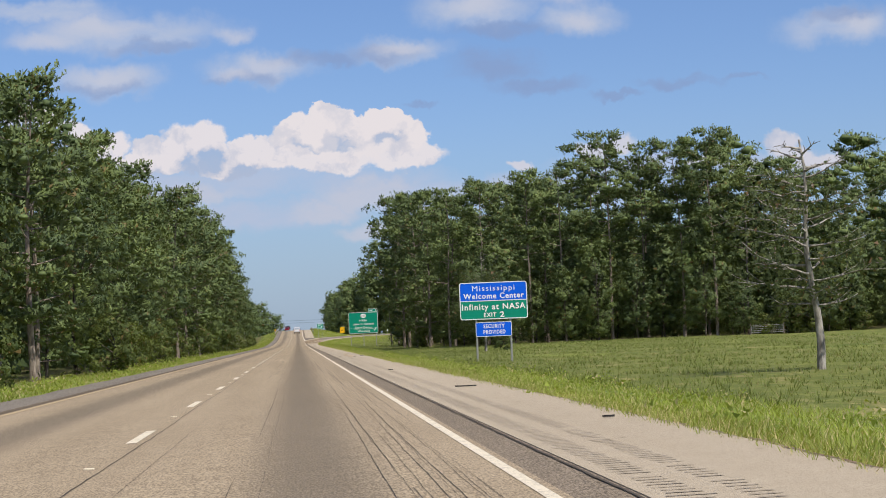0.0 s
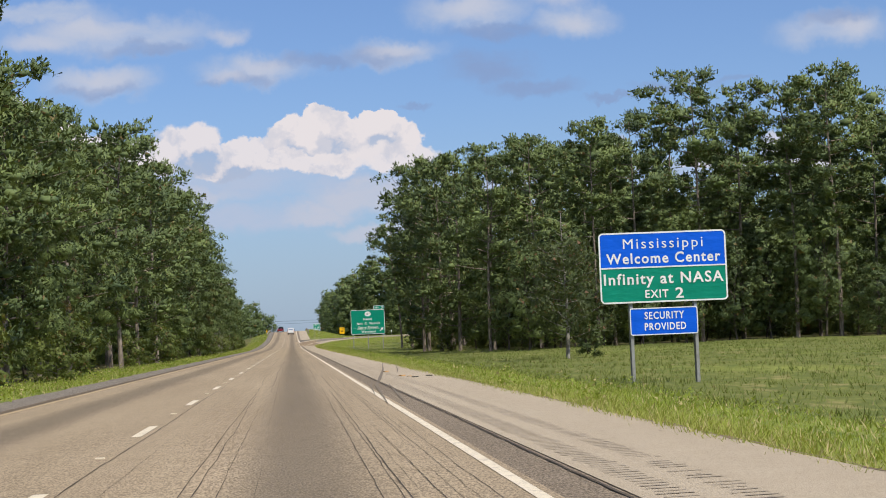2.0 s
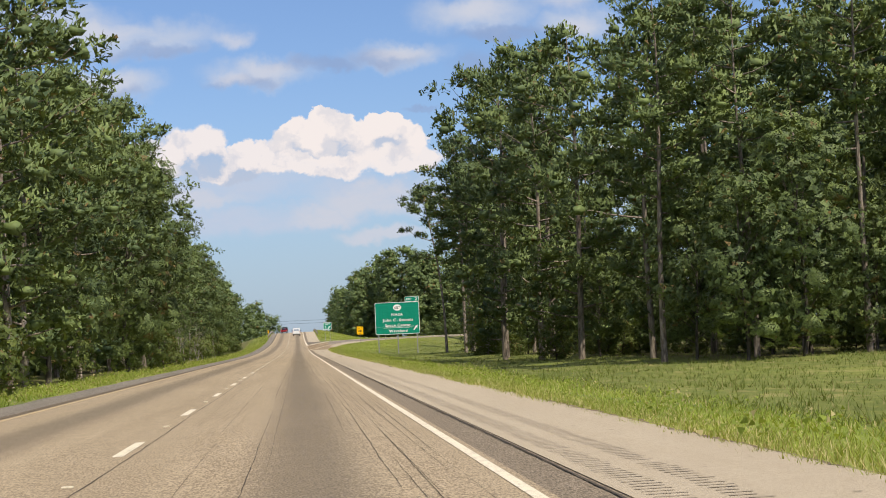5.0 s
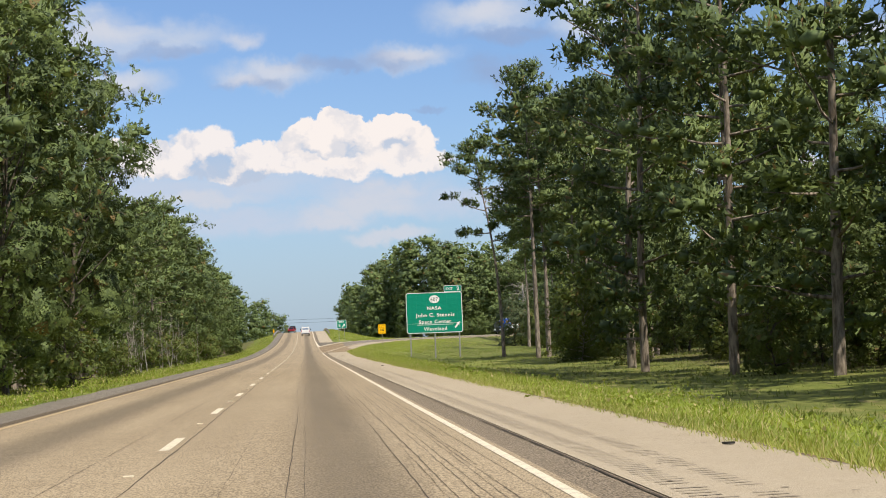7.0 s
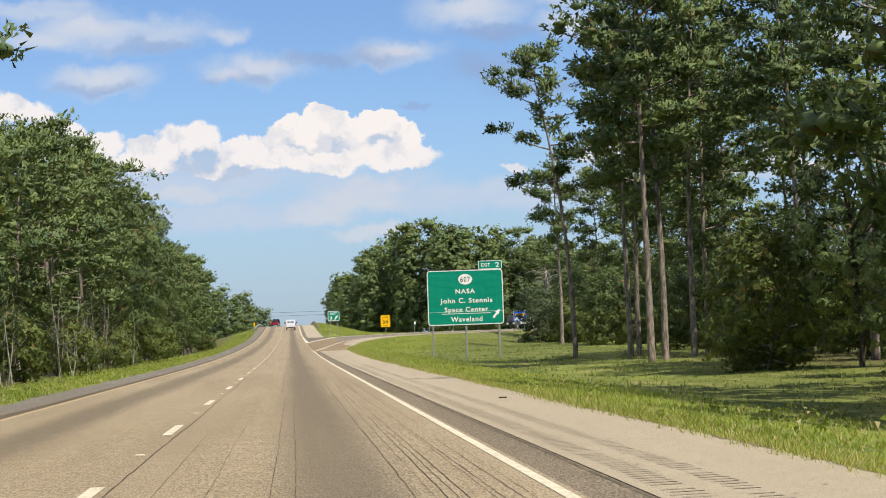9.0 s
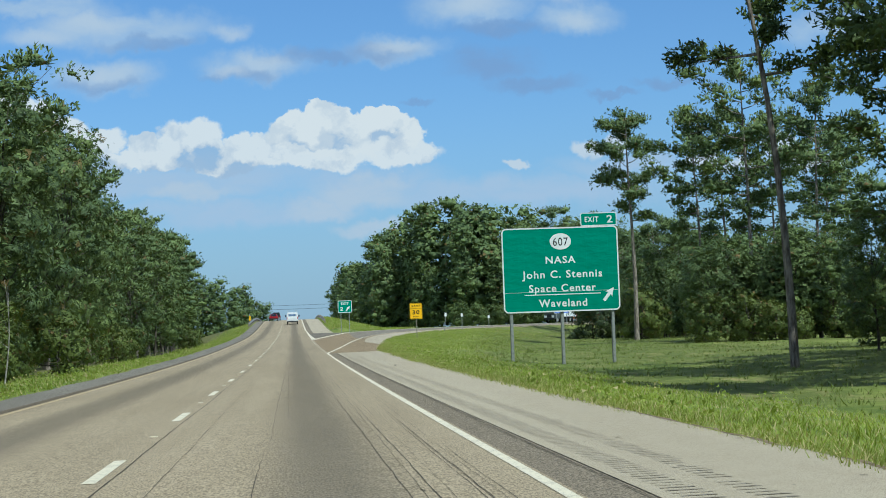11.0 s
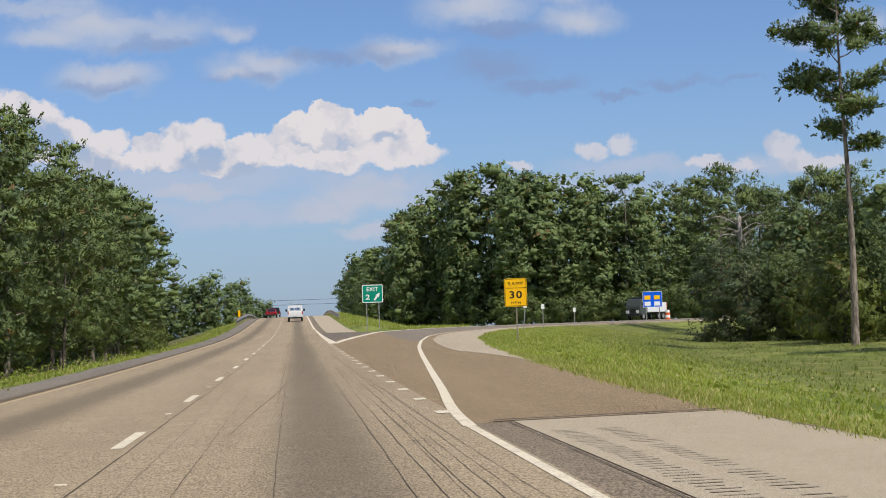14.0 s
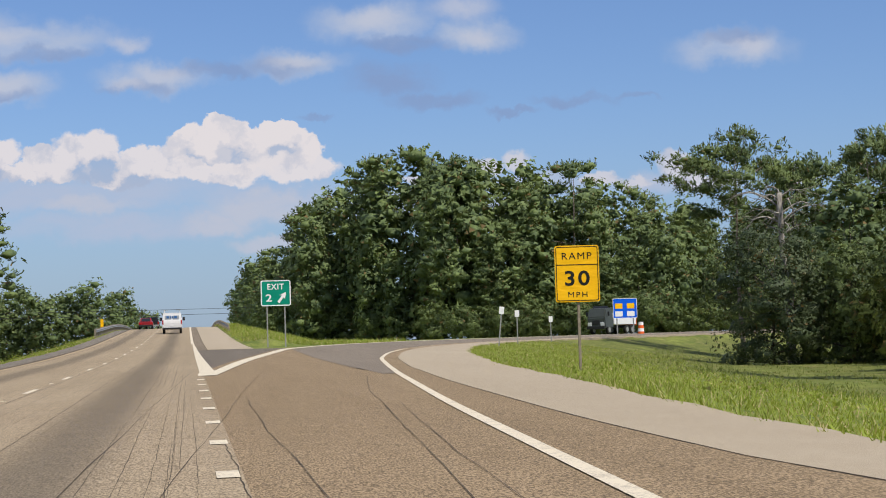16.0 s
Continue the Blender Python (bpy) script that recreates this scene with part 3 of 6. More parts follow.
def strip_mesh(name, ys, left, right, columns, lift, mat, thick=0.0):
    """A band of paving between two lines, laid on the paved surface; thick gives it an edge."""
    ys = np.asarray(ys, float)
    xa = np.array([left(v) if callable(left) else left for v in ys], float)
    xb = np.array([right(v) if callable(right) else right for v in ys], float)
    s = np.linspace(0, 1, columns + 1)
    X = xa[:, None] + (xb - xa)[:, None] * s
    Y = np.repeat(ys[:, None], columns + 1, 1)
    Z = surface(X, Y) + lift
    verts = np.stack([X, Y, Z], -1).reshape(-1, 3).tolist()
    n, c = len(ys), columns + 1
    faces = [(i * c + k, i * c + k + 1, (i + 1) * c + k + 1, (i + 1) * c + k) for i in range(n - 1) for k in range(columns)]
    if thick:
        base = len(verts)
        for i in range(n):
            for k in (0, columns):
                v = verts[i * c + k]
                verts.append([v[0], v[1], v[2] - thick])
        for i in range(n - 1):
            a, b = base + 2 * i, base + 2 * i + 2
            faces.append((i * c, (i + 1) * c, b, a))
            faces.append((i * c + columns, a + 1, b + 1, (i + 1) * c + columns))
        faces.append((0, base, base + 1, columns))
        e = (n - 1) * c
        faces.append((e, e + columns, base + 2 * n - 1, base + 2 * n - 2))
    return mesh_from(name, verts, faces, mat)


def steps(a, b, d):
    return np.append(np.arange(a, b, d), b)


# ---- land and paving ----
gx = np.unique(np.concatenate([-np.geomspace(60, 3000, 14), np.arange(-60, -14, 4), np.arange(-14, 34, 1.0), np.arange(34, 130, 4), np.geomspace(130, 3000, 14), [-7.35, 4.32]]))
gy = np.unique(np.concatenate([-np.geomspace(60, 1500, 8), np.arange(-60, 400, 5), np.arange(400, 800, 3), np.arange(800, 1200, 20), np.geomspace(1200, 4500, 10)]))
GX, GY = np.meshgrid(gx, gy)
verts = np.stack([GX, GY, land(GX, GY)], -1).reshape(-1, 3)
c = len(gx)
faces = [(i * c + k, i * c + k + 1, (i + 1) * c + k + 1, (i + 1) * c + k) for i in range(len(gy) - 1) for k in range(c - 1)]
tagged(new("ground", mesh_from("ground", verts, faces, TURF, True)), "mown grass verges and field beside the highway", "ground", kind="structure")

Y0, Y1 = -80, 1000
tagged(new("road", strip_mesh("road", steps(Y0, Y1, 5), -5.86, 1.82, 6, 0.0, ROAD_TAN, 0.25)), "two tan chip-sealed highway lanes with dark oil bands", "road", kind="structure")
tagged(new("pavement_edge", strip_mesh("pavement_edge", steps(Y0, 428, 5), 1.82, 2.255, 1, -0.002, DARK_EDGE, 0.2)), "dark asphalt strip beside the edge line", "pavement", kind="structure")
tagged(new("shoulder", strip_mesh("shoulder", steps(Y0, 428, 4), 2.26, lambda y: grass_edge(y) + 0.12 + 0.02 * math.sin(y * 0.8) + 0.02 * math.sin(y * 2.3), 4, 0.006, SHOULDER, 0.2)), "pale worn shoulder with rumble grooves", "shoulder", kind="structure")
tagged(new("median_shoulder", strip_mesh("median_shoulder", steps(Y0, Y1, 5), lambda y: -7.35 + 0.1 * math.sin(y * 0.7) + 0.05 * math.sin(y * 2.1), -5.9, 2, -0.03, LEFT_SHOULDER, 0.2)), "narrow grey asphalt shoulder along the median", "shoulder", kind="structure")
tagged(new("exit_lane", strip_mesh("exit_lane", steps(428.05, 505, 3), 1.82, pave_edge, 5, -0.004, RAMP_ASPHALT, 0.2)), "brown chip-sealed deceleration lane", "road", kind="structure")
tagged(new("ramp", strip_mesh("ramp", steps(505, 880, 3), lambda y: max(1.82, ramp_line_l(y) - 0.5), pale_edge, 5, -0.004, RAMP_ASPHALT, 0.2)), "curving brown exit ramp", "road", kind="structure")
tagged(new("ramp_shoulder", strip_mesh("ramp_shoulder", steps(456.1, 880, 3), lambda y: pave_edge(y) + 0.01, lambda y: grass_edge(y) + 0.12 + 0.08 * math.sin(y * 0.9), 3, 0.004, SHOULDER, 0.2)), "pale paved shoulder on the inside of the ramp", "shoulder", kind="structure")
tagged(new("gore", strip_mesh("gore", steps(511.5, 566, 3), 1.82, lambda y: max(1.9, ramp_line_l(y) - 0.5), 4, -0.002, GORE_ASPHALT, 0.2)), "dark patched asphalt between road and ramp", "pavement", kind="structure")
ramp_seam = knots([(503, 5.95), (519, 6.13), (556, 6.8), (575, 7.6), (640, 30)])
tagged(new("ramp_patch", strip_mesh("ramp_patch", steps(504, 700, 3), lambda y: float(max(ramp_seam(y), ramp_line_l(y) + 0.25)), lambda y: float(ramp_line_r(y) - 0.1), 4, 0.003, RAMP_GREY, 0.0)), "greyer resurfaced stretch of the exit ramp", "road", kind="structure")
tagged(new("median_joint", strip_mesh("median_joint", steps(Y0, Y1, 5), lambda y: -5.97 + 0.02 * math.sin(y * 0.9), -5.70, 1, 0.004, DARK_JOINT, 0.0)), "dark worn joint between the lane and the median shoulder", "pavement", kind="structure")
tagged(new("far_shoulder", strip_mesh("far_shoulder", steps(566, Y1, 5), 2.5, lambda y: min(5.1, ramp_line_l(y) - 0.55), 2, 0.01, SHOULDER, 0.2)), "pale shoulder rising to the bridge", "shoulder", kind="structure")
tagged(new("far_edge", strip_mesh("far_edge", steps(566, Y1, 5), 1.82, 2.48, 1, -0.004, DARK_EDGE, 0.2)), "dark asphalt strip beside the edge line", "pavement", kind="structure")

# ---- road markings ----
marks = thing("lane_marking", (0, 0, 0), "worn white and yellow highway lane markings", "road marking", kind="structure")


def mark(name, ys, left, right, mat, lift=0.005, columns=1):
    ob = new(name, strip_mesh(name, ys, left, right, columns, lift, mat, 0.0))
    ob.parent = marks
    return ob


mark("edge_line", steps(Y0, 427.5, 5), lambda y: 1.645 + 0.035 * min(1, max(0, (y - 240) / 100)), lambda y: 1.745 + 0.035 * min(1, max(0, (y - 240) / 100)), WHITE_LINE)
mark("median_line", steps(Y0, Y1, 5), -5.63, -5.51, YELLOW_LINE)
mark("taper_line", steps(427.5, 690, 2), lambda y: ramp_line_r(y) - 0.08, lambda y: ramp_line_r(y) + 0.07, WHITE_LINE, 0.006)
mark("gore_line", steps(509.2, 592, 2), lambda y: 1.72 if y > 512 else 1.66, lambda y: 2.18 - 0.34 * min(1, (y - 509.2) / 82), WHITE_LINE, 0.007)
mark("far_edge_line", steps(592, Y1, 5), 1.62, 1.82, WHITE_LINE, 0.006)
mark("gore_line", steps(509.2, 680, 2), lambda y: ramp_line_l(y) - 0.14 - 0.1 * min(1, (y - 509.2) / 20), lambda y: ramp_line_l(y) + 0.22, WHITE_LINE, 0.009)
PERIOD, PHASE = 12.192, 1.45
for k in range(-5, 72):
    y = PHASE + PERIOD * k
    mark("lane_dash", steps(y - 1.55, y + 1.55, 1.03), -2.05, -1.92, WHITE_LINE)
for k in range(18):
    y = 430.6 + 4.375 * k
    mark("exit_dash", [y, y + 0.7], 1.61, 1.79, WHITE_LINE, 0.0075)
bm = box_bm((0.10, 0.09, 0.017), (0, 0, 0.0085), 0.006)
stud = part("road_stud", bm, WHITE_LINE, marks)
stud.matrix_basis = pose(-1.98, PHASE + 6.1, float(surface(-1.98, PHASE + 6.1)))
for k in range(1, 55):
    y = PHASE + 6.1 + PERIOD * k
    o = new("road_stud", stud.data)
    o.parent = marks
    o.matrix_basis = pose(-1.98, y, float(surface(-1.98, y)))

# ---- cracks, grooves and skid marks in the paving ----
rng = np.random.default_rng(7)


def ribbon(points, widths, lift):
    """Corners of a narrow band that follows points on the paved surface."""
    p = np.asarray(points, float)
    d = np.gradient(p, axis=0)
    n = np.stack([d[:, 1], -d[:, 0]], -1) / np.maximum(np.hypot(d[:, 0], d[:, 1]), 1e-6)[:, None]
    w = np.asarray(widths)[:, None] / 2
    a, b = p - n * w, p + n * w
    A = np.column_stack([a, surface(a[:, 0], a[:, 1]) + lift])
    B = np.column_stack([b, surface(b[:, 0], b[:, 1]) + lift])
    return np.stack([A[:-1], B[:-1], B[1:], A[1:]], 1)


bands = []
for lane, spots in ((0, (-1.42, -0.98, -0.47, -0.30, 0.63, 0.79, 0.86, 0.95, 1.02, 1.09, 1.16, 1.24, 1.31, 1.38, 1.47)), (1, (-5.2, -3.4, -2.6))):
    for x0 in spots:
        y = -20 + rng.uniform(0, 20)
        while y < 560:
            n = int(rng.integers(30, 90))
            if rng.random() < (0.80 if lane == 0 else 0.3):
                ys = y + np.arange(n) * 0.55
                drift = np.cumsum(rng.normal(0, 0.0025, n)) + rng.normal(0, 0.0012) * (ys - y)
                xs = x0 + rng.normal(0, 0.025) + drift + rng.normal(0, 0.003, n)
                w = (rng.uniform(0.006, 0.010) if x0 in (-0.47, 0.63, 0.86) else rng.uniform(0.003, 0.0065)) * (0.6 + 0.8 * rng.random(n)) * np.sin(np.linspace(0.15, math.pi - 0.15, n)) ** 0.4
                bands.append(ribbon(np.column_stack([xs, ys]), w, 0.004))
            y += n * 0.55 + rng.uniform(0, 9)
for k in range(600):
    y0, x0 = rng.uniform(8, 500), rng.uniform(0.55, 1.45)
    n = int(rng.integers(4, 9))
    s = np.linspace(0, 1, n)
    span = rng.uniform(0.15, 0.5)
    bands.append(ribbon(np.column_stack([x0 + span * (s - 0.5), y0 + rng.normal(0, 0.25) * s + rng.normal(0, 0.03, n)]), np.full(n, rng.uniform(0.004, 0.009)), 0.0038))
joint = steps(-20, 560, 0.6)
bands.append(ribbon(np.column_stack([-1.83 + 0.012 * np.sin(joint * 0.3) + rng.normal(0, 0.005, len(joint)), joint]), 0.008 + 0.010 * rng.random(len(joint)), 0.0042))
for run in (((0.2, 448), (0.84, 462.6), (1.26, 473.5), (1.48, 478), (1.83, 484), (2.3, 493), (3.86, 518)), ((2.0, 448), (2.18, 459), (2.28, 464), (2.33, 474), (2.30, 481), (2.37, 491)),
            ((2.1, 452), (2.44, 461), (2.84, 466), (3.31, 473.7), (3.8, 481.8), (4.53, 493), (5.43, 503)), ((2.3, 453), (2.61, 460), (3.18, 467), (3.65, 476), (4.04, 481.5), (4.37, 486.5)),
            ((1.82, 468), (1.77, 475.3), (1.76, 479)), ((-0.9, 428), (0.4, 470), (1.4, 512)), ((-0.88, 60), (-0.84, 78), (-0.80, 102), (-0.95, 130)), ((-0.78, 64), (-0.76, 80), (-0.79, 101))):
    p = np.array(run, float)
    yy = np.linspace(p[0, 1], p[-1, 1], 46)
    xx = np.interp(yy, p[:, 1], p[:, 0]) + np.cumsum(rng.normal(0, 0.008, 46))
    bands.append(ribbon(np.column_stack([xx, yy]), 0.005 + 0.006 * rng.random(46), 0.0046))
tagged(new("road_crack", quads_mesh("road_crack", np.concatenate(bands), CRACK)), "long dark cracks running along the lanes", "crack", kind="stuff")

# dark ribbon: the seam plus the lip's painted shadow line, wider before y 235
lip = steps(-40, 428, 0.5)
lip_wide = np.where(lip < 235, 0.016, 0.007) + np.where(lip < 235, 0.016, 0.008) * rng.random(len(lip))
tagged(new("pavement_lip", quads_mesh("pavement_lip", ribbon(np.column_stack([2.205 + 0.006 * np.sin(lip * 0.23) + rng.normal(0, 0.004, len(lip)), lip]), lip_wide, 0.0085), CRACK)), "ragged dark seam between asphalt and shoulder, the lip's shadow painted in", "seam", kind="stuff")
rim = steps(-40, 452, 0.4)
DIRT = material("verge_dirt", plain((0.210, 0.150, 0.085, 1), 0.95, vary=0.25, scale=8))
tagged(new("verge_dirt", quads_mesh("verge_dirt", ribbon(np.column_stack([grass_edge(rim) + 0.12 + rng.normal(0, 0.02, len(rim)), rim]), 0.01 + 0.07 * rng.random(len(rim)) ** 2, 0.010), DIRT)), "thin line of dark soil along the grass", "soil", kind="stuff")
specks = []
for k in range(700):
    x, y = rng.uniform(2.5, 4.3), rng.uniform(8, 426)
    r, a = rng.uniform(0.008, 0.03), rng.uniform(0, 3.1)
    z = float(surface(x, y)) + 0.012
    specks.append([(x + r * math.cos(a + q) * 1.5, y + r * math.sin(a + q), z) for q in (0, 1.57, 3.14, 4.71)])
tagged(new("gravel", quads_mesh("gravel", specks, SEAM)), "scattered dark grit on the pale shoulder", "grit", kind="stuff")
seam = np.linspace(2.0, 4.6, 30)
tagged(new("shoulder_seam", quads_mesh("shoulder_seam", ribbon(np.column_stack([seam, 428.2 + rng.normal(0, 0.05, 30)]), 0.10 + 0.14 * rng.random(30), 0.018), CRACK)), "dark ragged joint where the shoulder ends", "seam", kind="stuff")

# grooves drawn as flat strips of a darker brown, just above the shoulder
groove = []
for y in np.arange(8, 426, 0.22):
    for xa, xb, p in ((2.39, 2.64, 0.97), (2.85, 3.06, 0.90)):
        if rng.random() < p:
            a, b = xa + rng.normal(0, 0.015), xb + rng.normal(0, 0.02)
            z = float(surface((a + b) / 2, y)) + 0.0115
            w = rng.uniform(0.025, 0.05)
            groove.append([(a, y, z), (b, y, z), (b, y + w, z), (a, y + w, z)])
GROOVE = material("groove_brown", plain((0.300, 0.248, 0.185, 1), 0.95, vary=0.15, scale=12))
tagged(new("rumble_strip", quads_mesh("rumble_strip", groove, GROOVE)), "two rows of rumble grooves in the pale shoulder", "rumble strip", kind="stuff")

s = np.linspace(0, 1, 40)
SKID = material("tyre_rubber_mark", plain((0.200, 0.162, 0.118, 1), 0.95, vary=0.35, scale=9))
skid_x, skid_y = knots([(0, 1.62), (0.3, 2.0), (0.5, 2.35), (0.8, 3.2), (1, 4.05)]), knots([(0, 92), (0.3, 104.5), (0.5, 110.5), (0.8, 126), (1, 144)])
for off, wide, a, b in ((0.0, 0.09, 0.0, 1.0), (0.30, 0.05, 0.0, 0.34), (-0.14, 0.035, 0.1, 0.55), (0.50, 0.05, 0.66, 0.86)):
    u = a + (b - a) * s
    xs = skid_x(u) + off
    ys = skid_y(u)
    tagged(new("skid_mark", quads_mesh("skid_mark", ribbon(np.column_stack([xs, ys]), wide * (0.15 + 0.85 * np.sin(s * math.pi)), 0.013), SKID)), "curved black skid mark across edge line and shoulder", "skid mark")


# ---- signs ----
def rounded(w, h, r, n=6):
    pts = []
    for cx, cz, a0 in ((w / 2 - r, h / 2 - r, 0), (-w / 2 + r, h / 2 - r, 90), (-w / 2 + r, -h / 2 + r, 180), (w / 2 - r, -h / 2 + r, 270)):
        pts += [(cx + r * math.cos(radians(a0 + 90 * k / n)), cz + r * math.sin(radians(a0 + 90 * k / n))) for k in range(n + 1)]
    return pts


def plate_bm(w, h, r, thick, y=0.0, cx=0.0, cz=0.0, bm=None):
    """An upright plate that faces -y, its face at y."""
    bm = bm or bmesh.new()
    face = [bm.verts.new((cx + a, y, cz + b)) for a, b in rounded(w, h, r)]
    back = [bm.verts.new((v.co.x, y + thick, v.co.z)) for v in face]
    bm.faces.new(face)
    bm.faces.new(back[::-1])
    for k in range(len(face)):
        bm.faces.new((face[k], back[k], back[(k + 1) % len(face)], face[(k + 1) % len(face)]))
    return bm


def frame_bm(w, h, r, line, y=0.0, cx=0.0, cz=0.0):
    bm = bmesh.new()
    outer = [bm.verts.new((cx + a, y, cz + b)) for a, b in rounded(w, h, r)]
    inner = [bm.verts.new((cx + a, y, cz + b)) for a, b in rounded(w - 2 * line, h - 2 * line, max(r - line, 0.01))]
    for k in range(len(outer)):
        j = (k + 1) % len(outer)
        bm.faces.new((outer[k], outer[j], inner[j], inner[k]))
    return bm


def letters(text, width, cap, at, mat, parent, name="lettering", bold=0.020, spacing=1.16):
    """Raised letters that face -y, in Blender's own font, as wide and as tall as given, centred at (x, y, z)."""
    cu = bpy.data.curves.new("text", "FONT")
    cu.body, cu.align_x, cu.space_character, cu.offset, cu.extrude, cu.resolution_u = text, "CENTER", spacing, bold, 0.0, 3
    ob = bpy.data.objects.new("text", cu)
    scene.collection.objects.link(ob)
    bpy.context.view_layer.update()
    me = bpy.data.meshes.new_from_object(ob.evaluated_get(bpy.context.evaluated_depsgraph_get()))
    bpy.data.objects.remove(ob)
    co = np.empty(len(me.vertices) * 3)
    me.vertices.foreach_get("co", co)
    co = co.reshape(-1, 3)
    lo, hi = co.min(0), co.max(0)
    sx, sz = width / (hi[0] - lo[0]), cap / 0.70
    out = np.column_stack([(co[:, 0] - (lo[0] + hi[0]) / 2) * sx + at[0], np.full(len(co), at[1]), (co[:, 1] - 0.35) * sz + at[2]])
    # one mesh a letter: faces whose x ranges overlap belong together
    polys = [list(q.vertices) for q in me.polygons]
    spans = sorted((min(out[v, 0] for v in q), max(out[v, 0] for v in q), q) for q in polys)
    groups = []
    for lo_x, hi_x, q in spans:
        if groups and lo_x < groups[-1][0] - 0.002:
            groups[-1][1].append(q)
            groups[-1][0] = max(groups[-1][0], hi_x)
        else:
            groups.append([hi_x, [q]])
    bpy.data.meshes.remove(me)
    for _, some in groups:
        ids = sorted({v for q in some for v in q})
        at_ = {v: k for k, v in enumerate(ids)}
        o = new("letter", mesh_from("letter", out[ids], [[at_[v] for v in q] for q in some], mat))
        o.parent = parent


def i_post(parent, x, y, z0, z1, name="post", mat=GALVANISED, wide=0.11, deep=0.30):
    bm = box_bm((wide, 0.018, z1 - z0), (x, y - deep / 2, (z0 + z1) / 2))
    box_bm((wide, 0.018, z1 - z0), (x, y + deep / 2, (z0 + z1) / 2), bm=bm)
    box_bm((0.016, deep, z1 - z0), (x, y, (z0 + z1) / 2), bm=bm)
    return part(name, bm, mat, parent)


def arrow_bm(size, at):
    """A fat arrow that points up and to the right."""
    bm = bmesh.new()
    pts = [(-0.10, -0.5), (0.10, -0.5), (0.10, 0.10), (0.27, 0.0), (0.0, 0.55), (-0.27, 0.0), (-0.10, 0.10)]
    a = radians(-38)
    bm.faces.new([bm.verts.new((at[0] + size * (x * math.cos(a) - z * math.sin(a)), at[1], at[2] + size * (x * math.sin(a) + z * math.cos(a)))) for x, z in pts])
    return bm


def disc_bm(rx, rz, at, n=32):
    bm = bmesh.new()
    bm.faces.new([bm.verts.new((at[0] + rx * math.cos(2 * math.pi * k / n), at[1], at[2] + rz * math.sin(2 * math.pi * k / n))) for k in range(n)])
    return bm


# the blue and green guide sign
sx, sy = 13.20, 125.60
g0 = float(land(sx, sy))
welcome = thing("guide_sign", (sx, sy, 0), "blue and green highway guide sign on two steel posts", "road sign")
part("panel", plate_bm(4.55, 2.49, 0.16, 0.04, 0, 0, 3.24), SIGN_GREEN, welcome, "green lower sign panel")
part("blue_panel", plate_bm(4.49, 1.22, 0.13, 0.006, -0.006, 0, 3.84), SIGN_BLUE, welcome, "blue upper sign panel")
part("border", frame_bm(4.55, 2.49, 0.16, 0.055, -0.012, 0, 3.24), SIGN_WHITE, welcome, "white border")
part("rule", box_bm((4.45, 0.006, 0.05), (0, -0.010, 3.24)), SIGN_WHITE, welcome, "white dividing rule")
letters("Mississippi", 2.85, 0.36, (0.02, -0.014, 4.09), SIGN_WHITE, welcome, bold=0.0, spacing=1.22)
letters("Welcome Center", 4.08, 0.36, (0.02, -0.014, 3.57), SIGN_WHITE, welcome)
letters("Infinity at NASA", 4.28, 0.38, (0.0, -0.014, 2.85), SIGN_WHITE, welcome)
letters("EXIT", 0.83, 0.28, (-0.27, -0.014, 2.30), SIGN_WHITE, welcome)
letters("2", 0.30, 0.36, (0.54, -0.014, 2.31), SIGN_WHITE, welcome)
part("lower_panel", plate_bm(2.42, 0.96, 0.09, 0.03, 0.0, -0.06, 1.33), SIGN_BLUE, welcome, "small blue sign panel")
part("lower_border", frame_bm(2.42, 0.96, 0.09, 0.035, -0.006, -0.06, 1.33), SIGN_WHITE, welcome, "white border")
letters("SECURITY", 1.42, 0.25, (-0.04, -0.010, 1.54), SIGN_WHITE, welcome)
letters("PROVIDED", 1.48, 0.25, (-0.02, -0.010, 1.15), SIGN_WHITE, welcome)
i_post(welcome, -1.20, 0.21, g0 - 0.3, 4.3)
i_post(welcome, 1.10, 0.21, g0 - 0.3, 4.3)

# the large green exit sign
sx, sy = 15.21, 430.0
exit_big = thing("guide_sign", (sx, sy, 0), "large dented green exit guide sign on three steel posts", "road sign")
part("panel", plate_bm(6.70, 4.83, 0.28, 0.04, 0, 0, 4.52), SIGN_GREEN, exit_big, "dented green sign panel")
part("border", frame_bm(6.70, 4.83, 0.28, 0.075, -0.006, 0, 4.52), SIGN_WHITE, exit_big, "white border")
part("route_disc", disc_bm(0.62, 0.47, (0.03, -0.008, 6.12)), SIGN_WHITE, exit_big, "white oval route marker")
letters("607", 0.86, 0.46, (0.03, -0.012, 6.11), SIGN_BLACK, exit_big, bold=0.004)
letters("NASA", 1.72, 0.40, (0.0, -0.010, 5.08), SIGN_WHITE, exit_big)
letters("John C. Stennis", 4.62, 0.42, (0.06, -0.010, 4.26), SIGN_WHITE, exit_big)
letters("Space Center", 3.86, 0.42, (0.05, -0.010, 3.47), SIGN_WHITE, exit_big)
part("rule", box_bm((4.38, 0.006, 0.05), (0.05, -0.008, 3.10)), SIGN_WHITE, exit_big, "white rule")
part("panel_joint", box_bm((6.5, 0.004, 0.018), (0, -0.006, 3.26)), SIGN_WHITE, exit_big, "thin pale joint between sign panels")
for jx in (-2.1, -0.9, 1.5, 2.75):
    part("panel_joint", box_bm((0.010, 0.003, 3.3), (jx, -0.0055, 5.05)), material("joint", sheeting((0.05, 0.30, 0.20, 1))), exit_big)
letters("Waveland", 2.78, 0.43, (0.05, -0.010, 2.62), SIGN_WHITE, exit_big)
